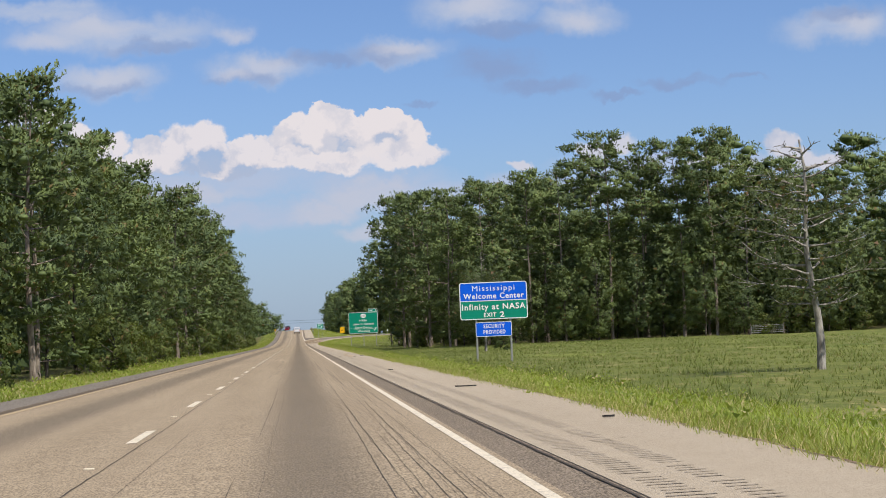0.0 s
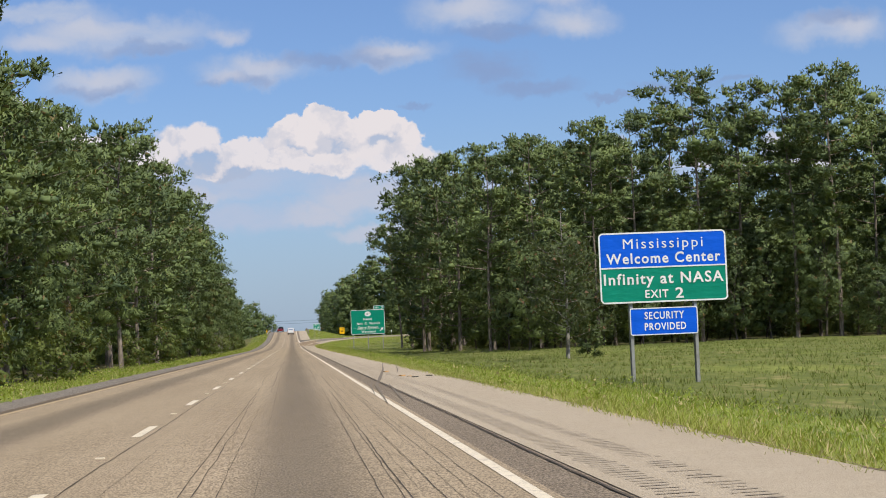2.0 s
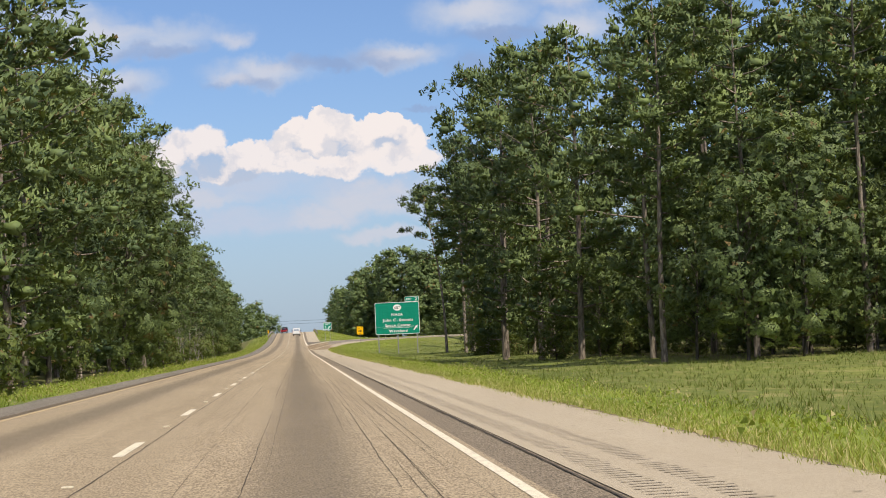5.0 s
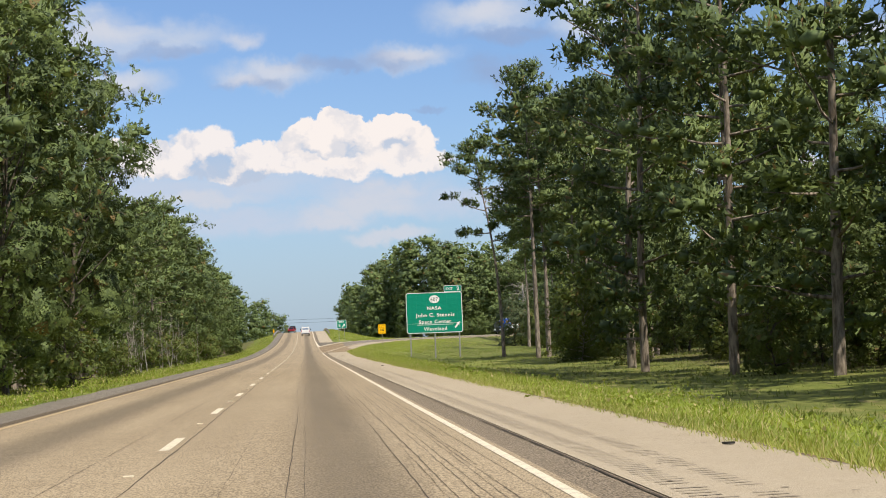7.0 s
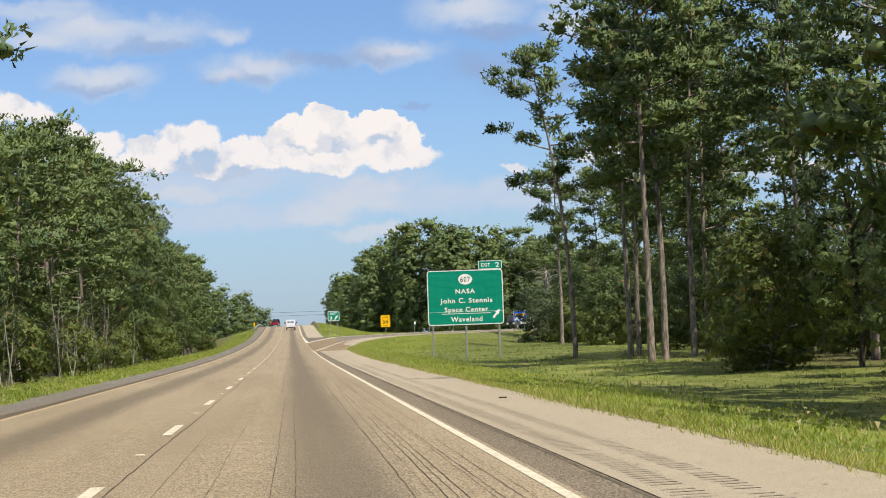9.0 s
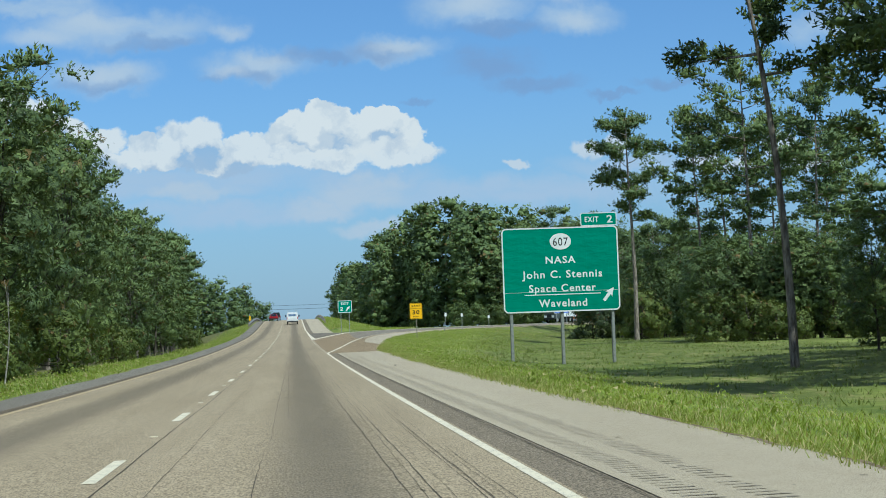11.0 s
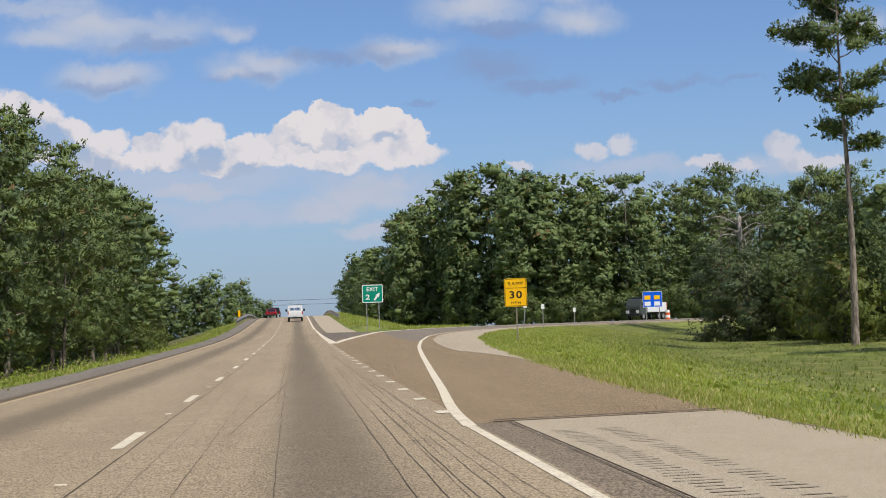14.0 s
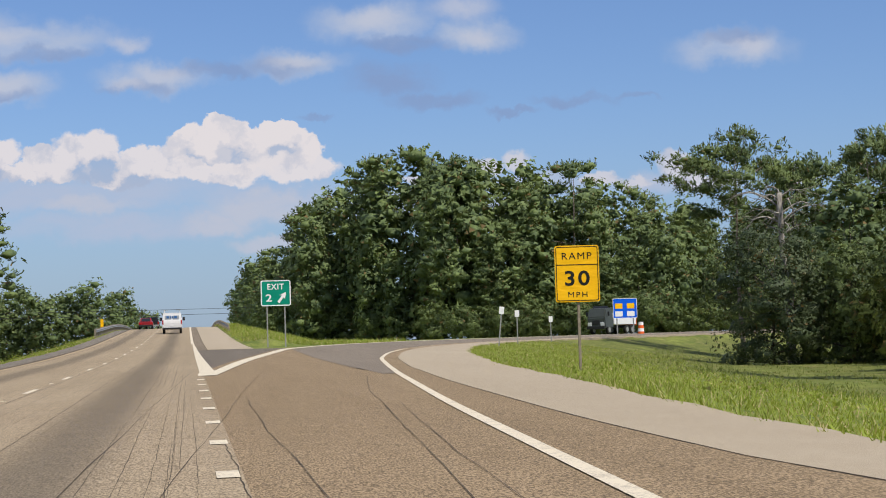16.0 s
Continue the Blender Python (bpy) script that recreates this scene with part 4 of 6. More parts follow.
part("arrow", arrow_bm(0.92, (2.70, -0.010, 3.02)), SIGN_WHITE, exit_big, "white arrow pointing up to the right")
part("tab", plate_bm(2.10, 0.76, 0.12, 0.04, 0, 2.28, 7.33), SIGN_GREEN, exit_big, "green exit number tab")
part("tab_border", frame_bm(2.10, 0.76, 0.12, 0.05, -0.006, 2.28, 7.33), SIGN_WHITE, exit_big, "white border")
letters("EXIT", 0.80, 0.30, (1.88, -0.010, 7.33), SIGN_WHITE, exit_big)
letters("2", 0.34, 0.42, (2.92, -0.010, 7.33), SIGN_WHITE, exit_big)
for px_ in (-2.92, 0.0, 2.92):
    i_post(exit_big, px_, 0.24, float(land(sx + px_, sy)) - 0.3, 6.8, wide=0.15, deep=0.36)

# the yellow ramp speed sign
sx, sy = 12.23, 511.0
ramp_sign = thing("speed_sign", (sx, sy, 0), "yellow advisory ramp speed sign on a single wooden post", "road sign", turn=-3)
part("panel", plate_bm(1.25, 1.58, 0.07, 0.02, 0, 0, 3.41), SIGN_YELLOW, ramp_sign, "yellow sign panel")
part("border", frame_bm(1.19, 1.52, 0.06, 0.022, -0.004, 0, 3.41), SIGN_BLACK, ramp_sign, "black border")
part("rule", box_bm((1.16, 0.004, 0.022), (0, -0.004, 3.66)), SIGN_BLACK, ramp_sign, "black rule")
letters("RAMP", 0.84, 0.19, (0, -0.006, 3.91), SIGN_BLACK, ramp_sign, bold=0.0, spacing=1.2)
letters("30", 0.70, 0.40, (0, -0.006, 3.29), SIGN_BLACK, ramp_sign, bold=0.02)
letters("MPH", 0.54, 0.15, (0, -0.006, 2.83), SIGN_BLACK, ramp_sign, bold=0.0, spacing=1.3)
part("post", box_bm((0.075, 0.075, 3.2), (0.02, 0.08, 2.1), 0.01), WOOD_POST, ramp_sign, "weathered wooden post")

# the small exit sign in the gore
sx, sy = 7.08, 580.0
gz = float(land(sx, sy))
gore_sign = thing("exit_sign", (sx, sy, 0), "small green exit sign with an arrow on two thin posts", "road sign")
part("panel", plate_bm(1.92, 1.66, 0.14, 0.03, 0, 0, 5.18), SIGN_GREEN, gore_sign, "green sign panel")
part("border", frame_bm(1.92, 1.66, 0.14, 0.07, -0.006, 0, 5.18), SIGN_WHITE, gore_sign, "white border")
letters("EXIT", 1.06, 0.36, (0, -0.010, 5.60), SIGN_WHITE, gore_sign)
letters("2", 0.40, 0.46, (-0.45, -0.010, 4.88), SIGN_WHITE, gore_sign, bold=0.02)
part("arrow", arrow_bm(0.82, (0.40, -0.010, 4.90)), SIGN_WHITE, gore_sign, "white arrow pointing up to the right")
for px_ in (-0.58, 0.56):
    i_post(gore_sign, px_, 0.10, gz - 0.3, 5.7, wide=0.08, deep=0.09)

# the blue services sign by the ramp
sx, sy = 47.9, 655.0
services = thing("services_sign", (sx, sy, 0), "blue motorist services sign with four panels on thin posts", "road sign")
part("panel", plate_bm(2.65, 2.13, 0.10, 0.03, 0, 0, 4.87), SIGN_BLUE, services, "blue sign panel")
part("border", frame_bm(2.65, 2.13, 0.10, 0.05, -0.005, 0, 4.87), SIGN_WHITE, services, "white border")
for k, (ax, az, mat_) in enumerate(((-0.68, 5.12, SIGN_YELLOW), (0.62, 5.12, SIGN_YELLOW), (-0.68, 4.28, SIGN_WHITE), (0.62, 4.28, SIGN_WHITE))):
    part("logo_panel", plate_bm(0.82, 0.56, 0.05, 0.006, -0.01, ax, az), mat_, services, "small yellow panel" if k < 2 else "small white panel")
for px_ in (-0.9, 0.9):
    i_post(services, px_, 0.10, float(land(sx + px_, sy)) - 0.4, 5.6, wide=0.1, deep=0.1)

# marker posts beside the ramp
for y, top, lean in ((570.0, 3.60, 6), (584.0, 3.60, 0), (600.0, 3.35, 0)):
    x = float(grass_edge(y)) + 1.0
    z = float(land(x, y))
    post = thing("marker_post", (x, y, z), "thin steel marker post with a small white plate beside the ramp", "marker post", "markers along the ramp")
    post.matrix_basis = pose(x, y, z, 0, lean, 0)
    part("post", box_bm((0.07, 0.05, top - z + 0.2), (0, 0, (top - z) / 2 - 0.1)), GALVANISED, post)
    part("plate", plate_bm(0.30, 0.45, 0.03, 0.012, -0.03, 0, top - z - 0.1), SIGN_WHITE, post, "small white reflector plate")


# ---- trees ----
def unit(v):
    return v / np.maximum(np.linalg.norm(v, axis=-1, keepdims=True), 1e-9)


def needle_tufts(rng, centres, outs, count, length, width):
    """Bursts of narrow needle blades round each centre, pointing outwards and up: (n x 3 x 3, n x 3)."""
    n = len(centres)
    d = unit(outs[:, None, :] * 0.8 + rng.normal(size=(n, count, 3)) * 0.55 + [0, 0, 0.28])
    side = unit(np.cross(d, rng.normal(size=d.shape)))
    ln = length * rng.uniform(0.6, 1.3, (n, count, 1))
    wd = width * rng.uniform(0.6, 1.3, (n, count, 1))
    root = centres[:, None, :] + rng.normal(size=(n, count, 3)) * length * 0.22 - d * ln * 0.3
    tip = root + d * ln
    pointed = rng.random((n, count, 1)) < 0.5
    a = np.where(pointed, tip, root)
    b = np.where(pointed, root, tip)
    tri = np.stack([a, b + side * wd, b - side * wd], 2).reshape(-1, 3, 3)
    nor = unit(outs[:, None, :] * 0.9 + d * 0.3 + rng.normal(size=d.shape) * 0.12)
    return tri, np.repeat(nor.reshape(-1, 1, 3), 3, 1)


def leaf_cards(rng, centres, normals, count, size, spread):
    """Three-cornered leaf sprigs scattered round each centre, turned mostly outwards: (n x 3 x 3, n x 3)."""
    n = len(centres)
    c = centres[:, None, :] + rng.normal(size=(n, count, 3)) * spread
    nn = unit(normals[:, None, :] * 1.0 + rng.normal(size=(n, count, 3)) * 0.5 + [0.05, -0.08, 0.2])
    t = unit(np.cross(nn, rng.normal(size=nn.shape)))
    b = np.cross(nn, t)
    s = size * rng.uniform(0.6, 1.4, (n, count, 1))
    tri = np.stack([c - t * s, c + t * s * 0.7 + b * s * 0.7, c + t * s * 0.5 - b * s * 0.75], 2).reshape(-1, 3, 3)
    return tri, np.repeat(unit(normals[:, None, :] + nn * 0.35).reshape(-1, 1, 3), 3, 1)


GOLD = (1 + 5**0.5) / 2
ICO = unit(np.array([(a, b * GOLD, 0) for b in (-1, 1) for a in (-1, 1)] + [(0, a, b * GOLD) for b in (-1, 1) for a in (-1, 1)] + [(b * GOLD, 0, a) for b in (-1, 1) for a in (-1, 1)], float))
ICO_FACES = np.array([f for f in itertools.combinations(range(12), 3) if max(np.linalg.norm(ICO[p] - ICO[q]) for p, q in itertools.combinations(f, 2)) < 1.2])


def clump_hearts(rng, centres, radii, rough=0.22):
    """The dense uneven heart of each clump of foliage: (n x 3 x 3, n x 3 x 3)."""
    n = len(centres)
    a = rng.uniform(0, 2 * math.pi, n)
    ca, sa = np.cos(a)[:, None], np.sin(a)[:, None]
    d = np.stack([ICO[:, 0] * ca - ICO[:, 1] * sa, ICO[:, 0] * sa + ICO[:, 1] * ca, np.repeat(ICO[None, :, 2], n, 0)], -1)
    p = centres[:, None, :] + d * np.asarray(radii)[:, None, :] * rng.uniform(1 - rough, 1 + rough, (n, 12, 1))
    nor = unit(d / np.asarray(radii)[:, None, :])
    return p[:, ICO_FACES].reshape(-1, 3, 3), nor[:, ICO_FACES].reshape(-1, 3, 3)


def join(*some):
    return np.concatenate([a for a, b in some]), np.concatenate([b for a, b in some])


def tubes_mesh(name, runs, mat, most=8):
    """Tapered stems in one mesh; runs: (points, radii)."""
    verts, faces = [], []
    for pts, rad in runs:
        sides = most if rad[0] > 0.11 else 3
        pts = np.asarray(pts, float)
        d = unit(np.gradient(pts, axis=0))
        ref = np.where(np.abs(d[:, 2:3]) > 0.9, [[1.0, 0, 0]], [[0, 0, 1.0]])
        u = unit(np.cross(d, ref))
        v = np.cross(d, u)
        base = len(verts)
        for i in range(len(pts)):
            for k in range(sides):
                a = 2 * math.pi * k / sides
                verts.append(pts[i] + rad[i] * (math.cos(a) * u[i] + math.sin(a) * v[i]))
        for i in range(len(pts) - 1):
            for k in range(sides):
                j = (k + 1) % sides
                faces.append((base + i * sides + k, base + i * sides + j, base + (i + 1) * sides + j, base + (i + 1) * sides + k))
        faces.append(tuple(base + (len(pts) - 1) * sides + k for k in range(sides)))
    return mesh_from(name, verts, faces, mat, True)


def limb(rng, start, heading, length, rise, n=5, wig=0.08):
    s = np.linspace(0, 1, n)[:, None]
    side = np.array([-heading[1], heading[0], 0])
    p = start + heading * length * s + np.array([0, 0, 1]) * (rise * length * s**1.4) + side * rng.normal(0, wig) * length * s**2
    return p + rng.normal(0, 0.03, p.shape) * length * s * 0.6


def pine_parts(seed, h, bare, reach, limbs, clumps, tufts, blades, ln=0.5, wd=0.2, lean=0.0, r0=0.26, puff=0.75, show=True):
    """Trunk and crown of a pine: bare stem, crooked limbs, and rounded puffs of needle tufts towards the limbs' ends."""
    rng = np.random.default_rng(seed)
    s = np.linspace(0, 1, 9)
    bend = np.column_stack([lean * h * s**1.5 + 0.45 * np.sin(s * 4 + seed) * s, 0.4 * np.sin(s * 3.1 + seed * 2) * s, h * s])
    runs = [(np.vstack([[0, 0, -0.6], bend]), np.r_[r0 * 1.35, r0 * (1 - 0.88 * s)])]
    balls, sizes = [], []
    for k in range(limbs):
        f = (k + rng.uniform(0, 1)) / limbs
        z = bare + (0.97 - bare) * f**0.9
        base = np.array([np.interp(z, s, bend[:, i]) for i in range(3)])
        a = k * 2.4 + rng.uniform(-0.6, 0.6)
        shape = math.sqrt(max(0.05, 1 - (max(0.0, f - 0.35) / 0.70) ** 2)) * (0.40 + 0.60 * min(1.0, f / 0.35))
        length = reach * shape * rng.uniform(0.55, 1.15)
        heading = np.array([math.cos(a), math.sin(a), 0])
        p = limb(rng, base, heading, length, rng.uniform(-0.05, 0.35) + 0.35 * f)
        if show or k % 3 == 0:
            runs.append((p, np.linspace(0.05 + 0.04 * (1 - f), 0.012, len(p))))
        m = max(2, round(clumps / limbs * (0.4 + 0.9 * length / reach) + rng.uniform(-0.4, 0.4)))
        t = np.clip(rng.uniform(0.35, 1.05, m), 0, 1)
        t[0] = 1.0
        along = np.column_stack([np.interp(t, np.linspace(0, 1, len(p)), p[:, i]) for i in range(3)])
        fan = rng.normal(size=(m, 3)) * [0.18, 0.18, 0.06] * length * t[:, None]
        balls.append(along + fan + [0, 0, 0.25])
        sizes.append(puff * rng.uniform(0.65, 1.35, m) * (0.75 + 0.25 * t))
    balls.append(bend[-1] + rng.normal(size=(4, 3)) * [0.8, 0.8, 0.35] - [0, 0, 0.2])
    sizes.append(puff * rng.uniform(0.8, 1.3, 4))
    balls, sizes = np.vstack(balls), np.concatenate(sizes)
    d = unit(rng.normal(size=(len(balls), tufts, 3)) + [0, 0, 0.35])
    flat = np.array([1.15, 1.15, 0.72])
    cents = balls[:, None, :] + d * sizes[:, None, None] * flat * rng.uniform(0.42, 1.0, (len(balls), tufts, 1))
    mid = np.array([0.5 * lean * h, 0.0, h * (0.30 * bare + 0.62)])
    whole = unit((balls - mid) / np.array([reach, reach, 0.45 * h * (1 - bare) + 1.0]))
    norm = unit(unit(d / flat) * 0.75 + whole[:, None, :] * 0.60).reshape(-1, 3)
    shell = needle_tufts(rng, cents.reshape(-1, 3), norm, blades, ln, wd)
    core = clump_hearts(rng, balls, sizes[:, None] * flat * (0.30 if blades > 3 else 0.48), 0.40)
    return runs, join(shell, core)


def broad_parts(seed, h, low, reach, lumps, clusters, count, size, r0=0.16):
    """Trunk and crown of a broad-leaved tree: forked limbs, leaf clusters over many uneven lumps."""
    rng = np.random.default_rng(seed)
    s = np.linspace(0, 1, 7)
    stem = np.column_stack([0.3 * np.sin(s * 3 + seed), 0.3 * np.sin(s * 2.3 + seed * 3), 0.8 * h * s])
    stem[0, :2] = 0
    runs = [(np.vstack([[0, 0, -0.5], stem]), np.r_[r0 * 1.3, r0 * (1 - 0.85 * s)])]
    cents, norms, mids, rads = [], [], [], []
    for k in range(lumps):
        f = (k + rng.uniform(0, 1)) / lumps
        z = h * (low + (0.97 - low) * f)
        out = reach * (0.30 + 0.70 * math.sin(math.pi * min(0.95, 0.20 + 0.72 * f))) * rng.uniform(0.55, 1.0)
        a = k * 2.4 + rng.uniform(-0.7, 0.7)
        c = np.array([out * math.cos(a) * 0.75, out * math.sin(a) * 0.75, z])
        base = np.array([np.interp(max(0.1, z / h * 0.8), s, stem[:, i]) for i in range(3)])
        base[2] = min(base[2], z - 0.1)
        runs.append((np.array([base, (base + c) / 2 + rng.normal(0, 0.15, 3), c]), [0.06, 0.035, 0.012]))
        rad = np.array([1.0, 1.0, 0.72]) * reach * rng.uniform(0.34, 0.56)
        mids.append(c)
        rads.append(rad)
        m = max(4, clusters // lumps)
        d = unit(rng.normal(size=(m, 3)) + [0, 0, 0.25])
        cents.append(c + d * rad * rng.uniform(0.55, 1.1, (m, 1)))
        norms.append(unit(d * 0.75 + unit((c - [0, 0, h * 0.45]) / [reach, reach, h * 0.5]) * 0.6))
    return runs, join(leaf_cards(rng, np.vstack(cents), np.vstack(norms), count, size, size * 0.6), clump_hearts(rng, np.array(mids), np.array(rads) * 0.42, 0.35))


def tree_thing(name, runs, crown, bark_mat, leaf_mat, label, category="tree", group=""):
    ob = thing(name, (0, 0, -500), label, category, group)
    o = new("trunk", tubes_mesh("trunk", runs, bark_mat))
    o.parent = ob
    o = new("crown", tris_mesh("crown", crown[0], leaf_mat, crown[1]))
    o.parent = ob
    return ob


def plant(proto, x, y, size=1.0, turn=0.0, wide=1.0, sink=0.1):
    return copy_thing(proto, pose(x, y, float(land(x, y)) - sink, 0, 0, turn) @ Matrix.Diagonal((size * wide, size * wide, size, 1)))


def grove(name, protos, spots, mat, label):
    """Many far or hidden crowns in one object; spots: (x, y, size, turn, width)."""
    out, nors = [], []
    for x, y, size, turn, wide in spots:
        co, no = FOLIAGE[next(o for o in pick(protos).children if o.name.startswith("crown")).data.name]
        ca, sa = math.cos(radians(turn)), math.sin(radians(turn))
        spin = np.array([[ca, sa, 0], [-sa, ca, 0], [0, 0, 1]])
        out.append((co @ spin) * [size * wide, size * wide, size] + [x, y, float(land(x, y)) - 0.1])
        nors.append(no @ spin)
    return tagged(new(name, tris_mesh(name, np.concatenate(out), mat, np.concatenate(nors))), label, "trees", kind="stuff")


PINE_LABEL = "tall roadside pine with a bare trunk and dark green crown"
LOW_LABEL = "dense roadside pine leafy down to the grass"
BROAD_LABEL = "leafy broad-leaved tree at the edge of the woods"
SHRUB_LABEL = "bright green shrub at the foot of the trees"
tall = [tree_thing("pine_tree", *pine_parts(11 + k, 25.0, (0.40, 0.32, 0.46, 0.24)[k], (5.0, 5.6, 4.6, 5.4)[k], 21, 140, 15, 4, 0.38, 0.080, (0.0, 0.02, -0.02, 0.03)[k], 0.23, 0.92), PINE_BARK, NEEDLES, PINE_LABEL, "tree", "pines of the woods") for k in range(4)]
back = [tree_thing("pine_tree", *pine_parts(21 + k, 25.0, (0.34, 0.22, 0.28)[k], (4.8, 5.2, 4.6)[k], 20, 60, 15, 3, 0.60, 0.10, 0.0, 0.24, 1.30, False), PINE_BARK, NEEDLES, PINE_LABEL, "tree", "pines of the woods") for k in range(3)]
full = [tree_thing("pine_tree", *pine_parts(31 + k, 19.0, (0.07, 0.12, 0.05)[k], (4.6, 4.2, 5.0)[k], 26, 130, 15, 4, 0.38, 0.078, 0.0, 0.22, 0.95), PINE_BARK, NEEDLES, LOW_LABEL, "tree", "trees along the median") for k in range(3)]
thick = [tree_thing("pine_tree", *pine_parts(41 + k, 20.0, (0.08, 0.14, 0.05)[k], (4.6, 4.2, 5.0)[k], 24, 66, 14, 3, 0.58, 0.10, 0.0, 0.22, 1.25, False), PINE_BARK, NEEDLES, LOW_LABEL, "tree", "trees of the far woods") for k in range(3)]
broad = [tree_thing("broadleaf_tree", *broad_parts(51 + k, 15.0, (0.10, 0.06, 0.16)[k], (4.2, 3.8, 4.6)[k], 26, 920, 3, (0.28, 0.27, 0.29)[k]), DARK_BARK, LEAVES, BROAD_LABEL, "tree", "trees along the median") for k in range(3)]
dome = [tree_thing("pine_tree", *broad_parts(61 + k, 20.0, (0.02, 0.03, 0.0, 0.04)[k], (5.4, 4.8, 6.0, 4.6)[k], 30, 820, 3, (0.36, 0.34, 0.38, 0.34)[k], 0.22), PINE_BARK, NEEDLES, "round-crowned tree in the far woods", "tree", "trees of the far woods") for k in range(4)]
bulk = [tree_thing("broadleaf_tree", *broad_parts(141 + k, 20.0, 0.0, 5.4, 16, 150, 3, 0.95, 0.2), DARK_BARK, LEAVES, "tree deep in the woods", "tree") for k in range(2)]
brush = tree_thing("shrub", *broad_parts(81, 6.5, 0.02, 3.3, 26, 1200, 3, 0.16, 0.07), GREY_BARK, SHRUB, "tall yellowish bush at the edge of the shade", "shrub", "undergrowth")
shrub = [tree_thing("shrub", *broad_parts(71 + k, 4.0, 0.02, 2.2, 10, 420, 3, 0.18, 0.05), DARK_BARK, SHRUB, SHRUB_LABEL, "shrub", "undergrowth") for k in range(3)]
rng = np.random.default_rng(23)


def pick(some):
    return some[int(rng.integers(len(some)))]


# trees of the median, left of the road
woods_edge = knots([(0, -13.6), (300, -13.8), (400, -15.2), (490, -16.2), (560, -17.2), (642, -18.6), (650, -27.0), (790, -36.0)])
woods_top = knots([(0, 14.2), (110, 15.2), (140, 15.6), (212, 18.0), (271, 19.8), (308, 20.6), (325, 16.6), (340, 13.8), (356, 12.8), (385, 16.0), (410, 16.6), (440, 17.0), (470, 16.4), (490, 15.4), (512, 14.8), (556, 15.4), (600, 16.4), (640, 17.2), (790, 15.0)])
for y in np.arange(52, 782, 6.8):
    x = float(woods_edge(y)) + rng.normal(0, 1.3)
    top = float(woods_top(y)) * rng.uniform(0.86, 1.05)
    if rng.random() < 0.82:
        plant(pick(full if y < 560 else thick), x - 0.8, y + rng.uniform(-2, 2), top / 19.4, rng.uniform(0, 360), max(1.0, 15.5 / top))
    else:
        plant(pick(broad), x, y + rng.uniform(-2, 2), top * 0.9 / 15.0, rng.uniform(0, 360), 0.95)
    if rng.random() < 0.35:
        plant(pick(shrub), x + 2.0 + rng.normal(0, 0.4), y + rng.uniform(-3, 3), rng.uniform(0.45, 0.9), rng.uniform(0, 360))
grove("woods", thick + dome, [(float(woods_edge(y)) - 6.6 + rng.normal(0, 1.4), y, float(woods_top(y)) * rng.uniform(0.95, 1.08) / 20.5, rng.uniform(0, 360), 1.0) for y in np.arange(56, 790, 10.5)],
      NEEDLES, "deeper trees of the median woods")
# a pine that stands out towards the road
plant(full[2], -13.6, 286, 1.05, 40, 0.80)
plant(full[1], -13.4, 294, 0.90, 200, 0.85)
# right-hand woods: the side towards the road, then the side towards the field
for x, y, k, size, turn in ((20.6, 253, 0, 0.84, 30), (25.9, 253, 1, 0.87, 140), 
                            (27, 352, 0, 0.95, 20), (31, 346, 2, 0.92, 200), (35, 358, 1, 0.95, 90), (29.5, 374, 2, 0.98, 300), (34, 387, 0, 0.9, 150), (39, 371, 3, 0.9, 10), (43, 360, 2, 0.95, 70), (30.5, 396, 2, 0.9, 250), (37, 402, 1, 0.88, 130), (46, 386, 0, 0.92, 40), (53, 372, 2, 0.9, 310), (49, 400, 1, 0.85, 190), (24.5, 341, 1, 0.92, 10), (20.1, 371, 2, 1.0, 45),
                            (21.3, 373, 0, 0.92, 205), (25.2, 383, 2, 0.95, 180), (31.5, 250, 2, 0.90, 60), (36.5, 253, 3, 0.94, 200), (42.5, 251, 0, 1.10, 100),
                            (47.5, 254, 1, 0.98, 20), (52.0, 249, 2, 1.04, 290), (56.0, 247, 0, 1.08, 170), (61.5, 252, 3, 0.95, 60), (67, 249, 1, 0.9, 240)):
    plant(tall[k], x, y, size, turn)
for x, y, k, size, turn, wide in ((18.4, 289, 0, 1.22, 10, 0.9), (17.4, 305, 2, 1.30, 120, 0.84), (20.5, 298, 1, 1.28, 220, 0.9), (19.0, 318, 0, 1.3, 300, 0.95), (22.5, 266, 1, 1.10, 140, 0.95), (19.6, 277, 2, 1.18, 65, 0.95)):
    plant(full[k], x, y, size, turn, wide)
spots = [(x, 246 + rng.normal(0, 3) - (x - 70) * 0.15, rng.uniform(0.78, 0.95) * 1.1, rng.uniform(0, 360), 1.0) for x in np.arange(73, 130, 6.0)]
spots += [(x + rng.normal(0, 1.6), y + rng.normal(0, 3), rng.uniform(0.85, 1.0), rng.uniform(0, 360), 1.0) for x in np.arange(36, 74, 6.5) for y in np.arange(276, 330, 17.0)]
spots += [(x, 262 + rng.normal(0, 3), rng.uniform(0.95, 1.1), rng.uniform(0, 360), 1.0) for x in np.arange(58, 92, 4.5)]
spots += [(x + rng.normal(0, 1.5), 428 + rng.normal(0, 6), rng.uniform(0.45, 0.68), rng.uniform(0, 360), 1.2) for x in np.arange(33, 92, 4.0)]
spots += [(x, 300 + 1.6 * (x - 62) + rng.normal(0, 4), rng.uniform(0.5, 0.8), rng.uniform(0, 360), 1.2) for x in np.arange(64, 110, 6.0)]
grove("woods", back + thick, spots, NEEDLES, "deeper pines of the woods beside the field")
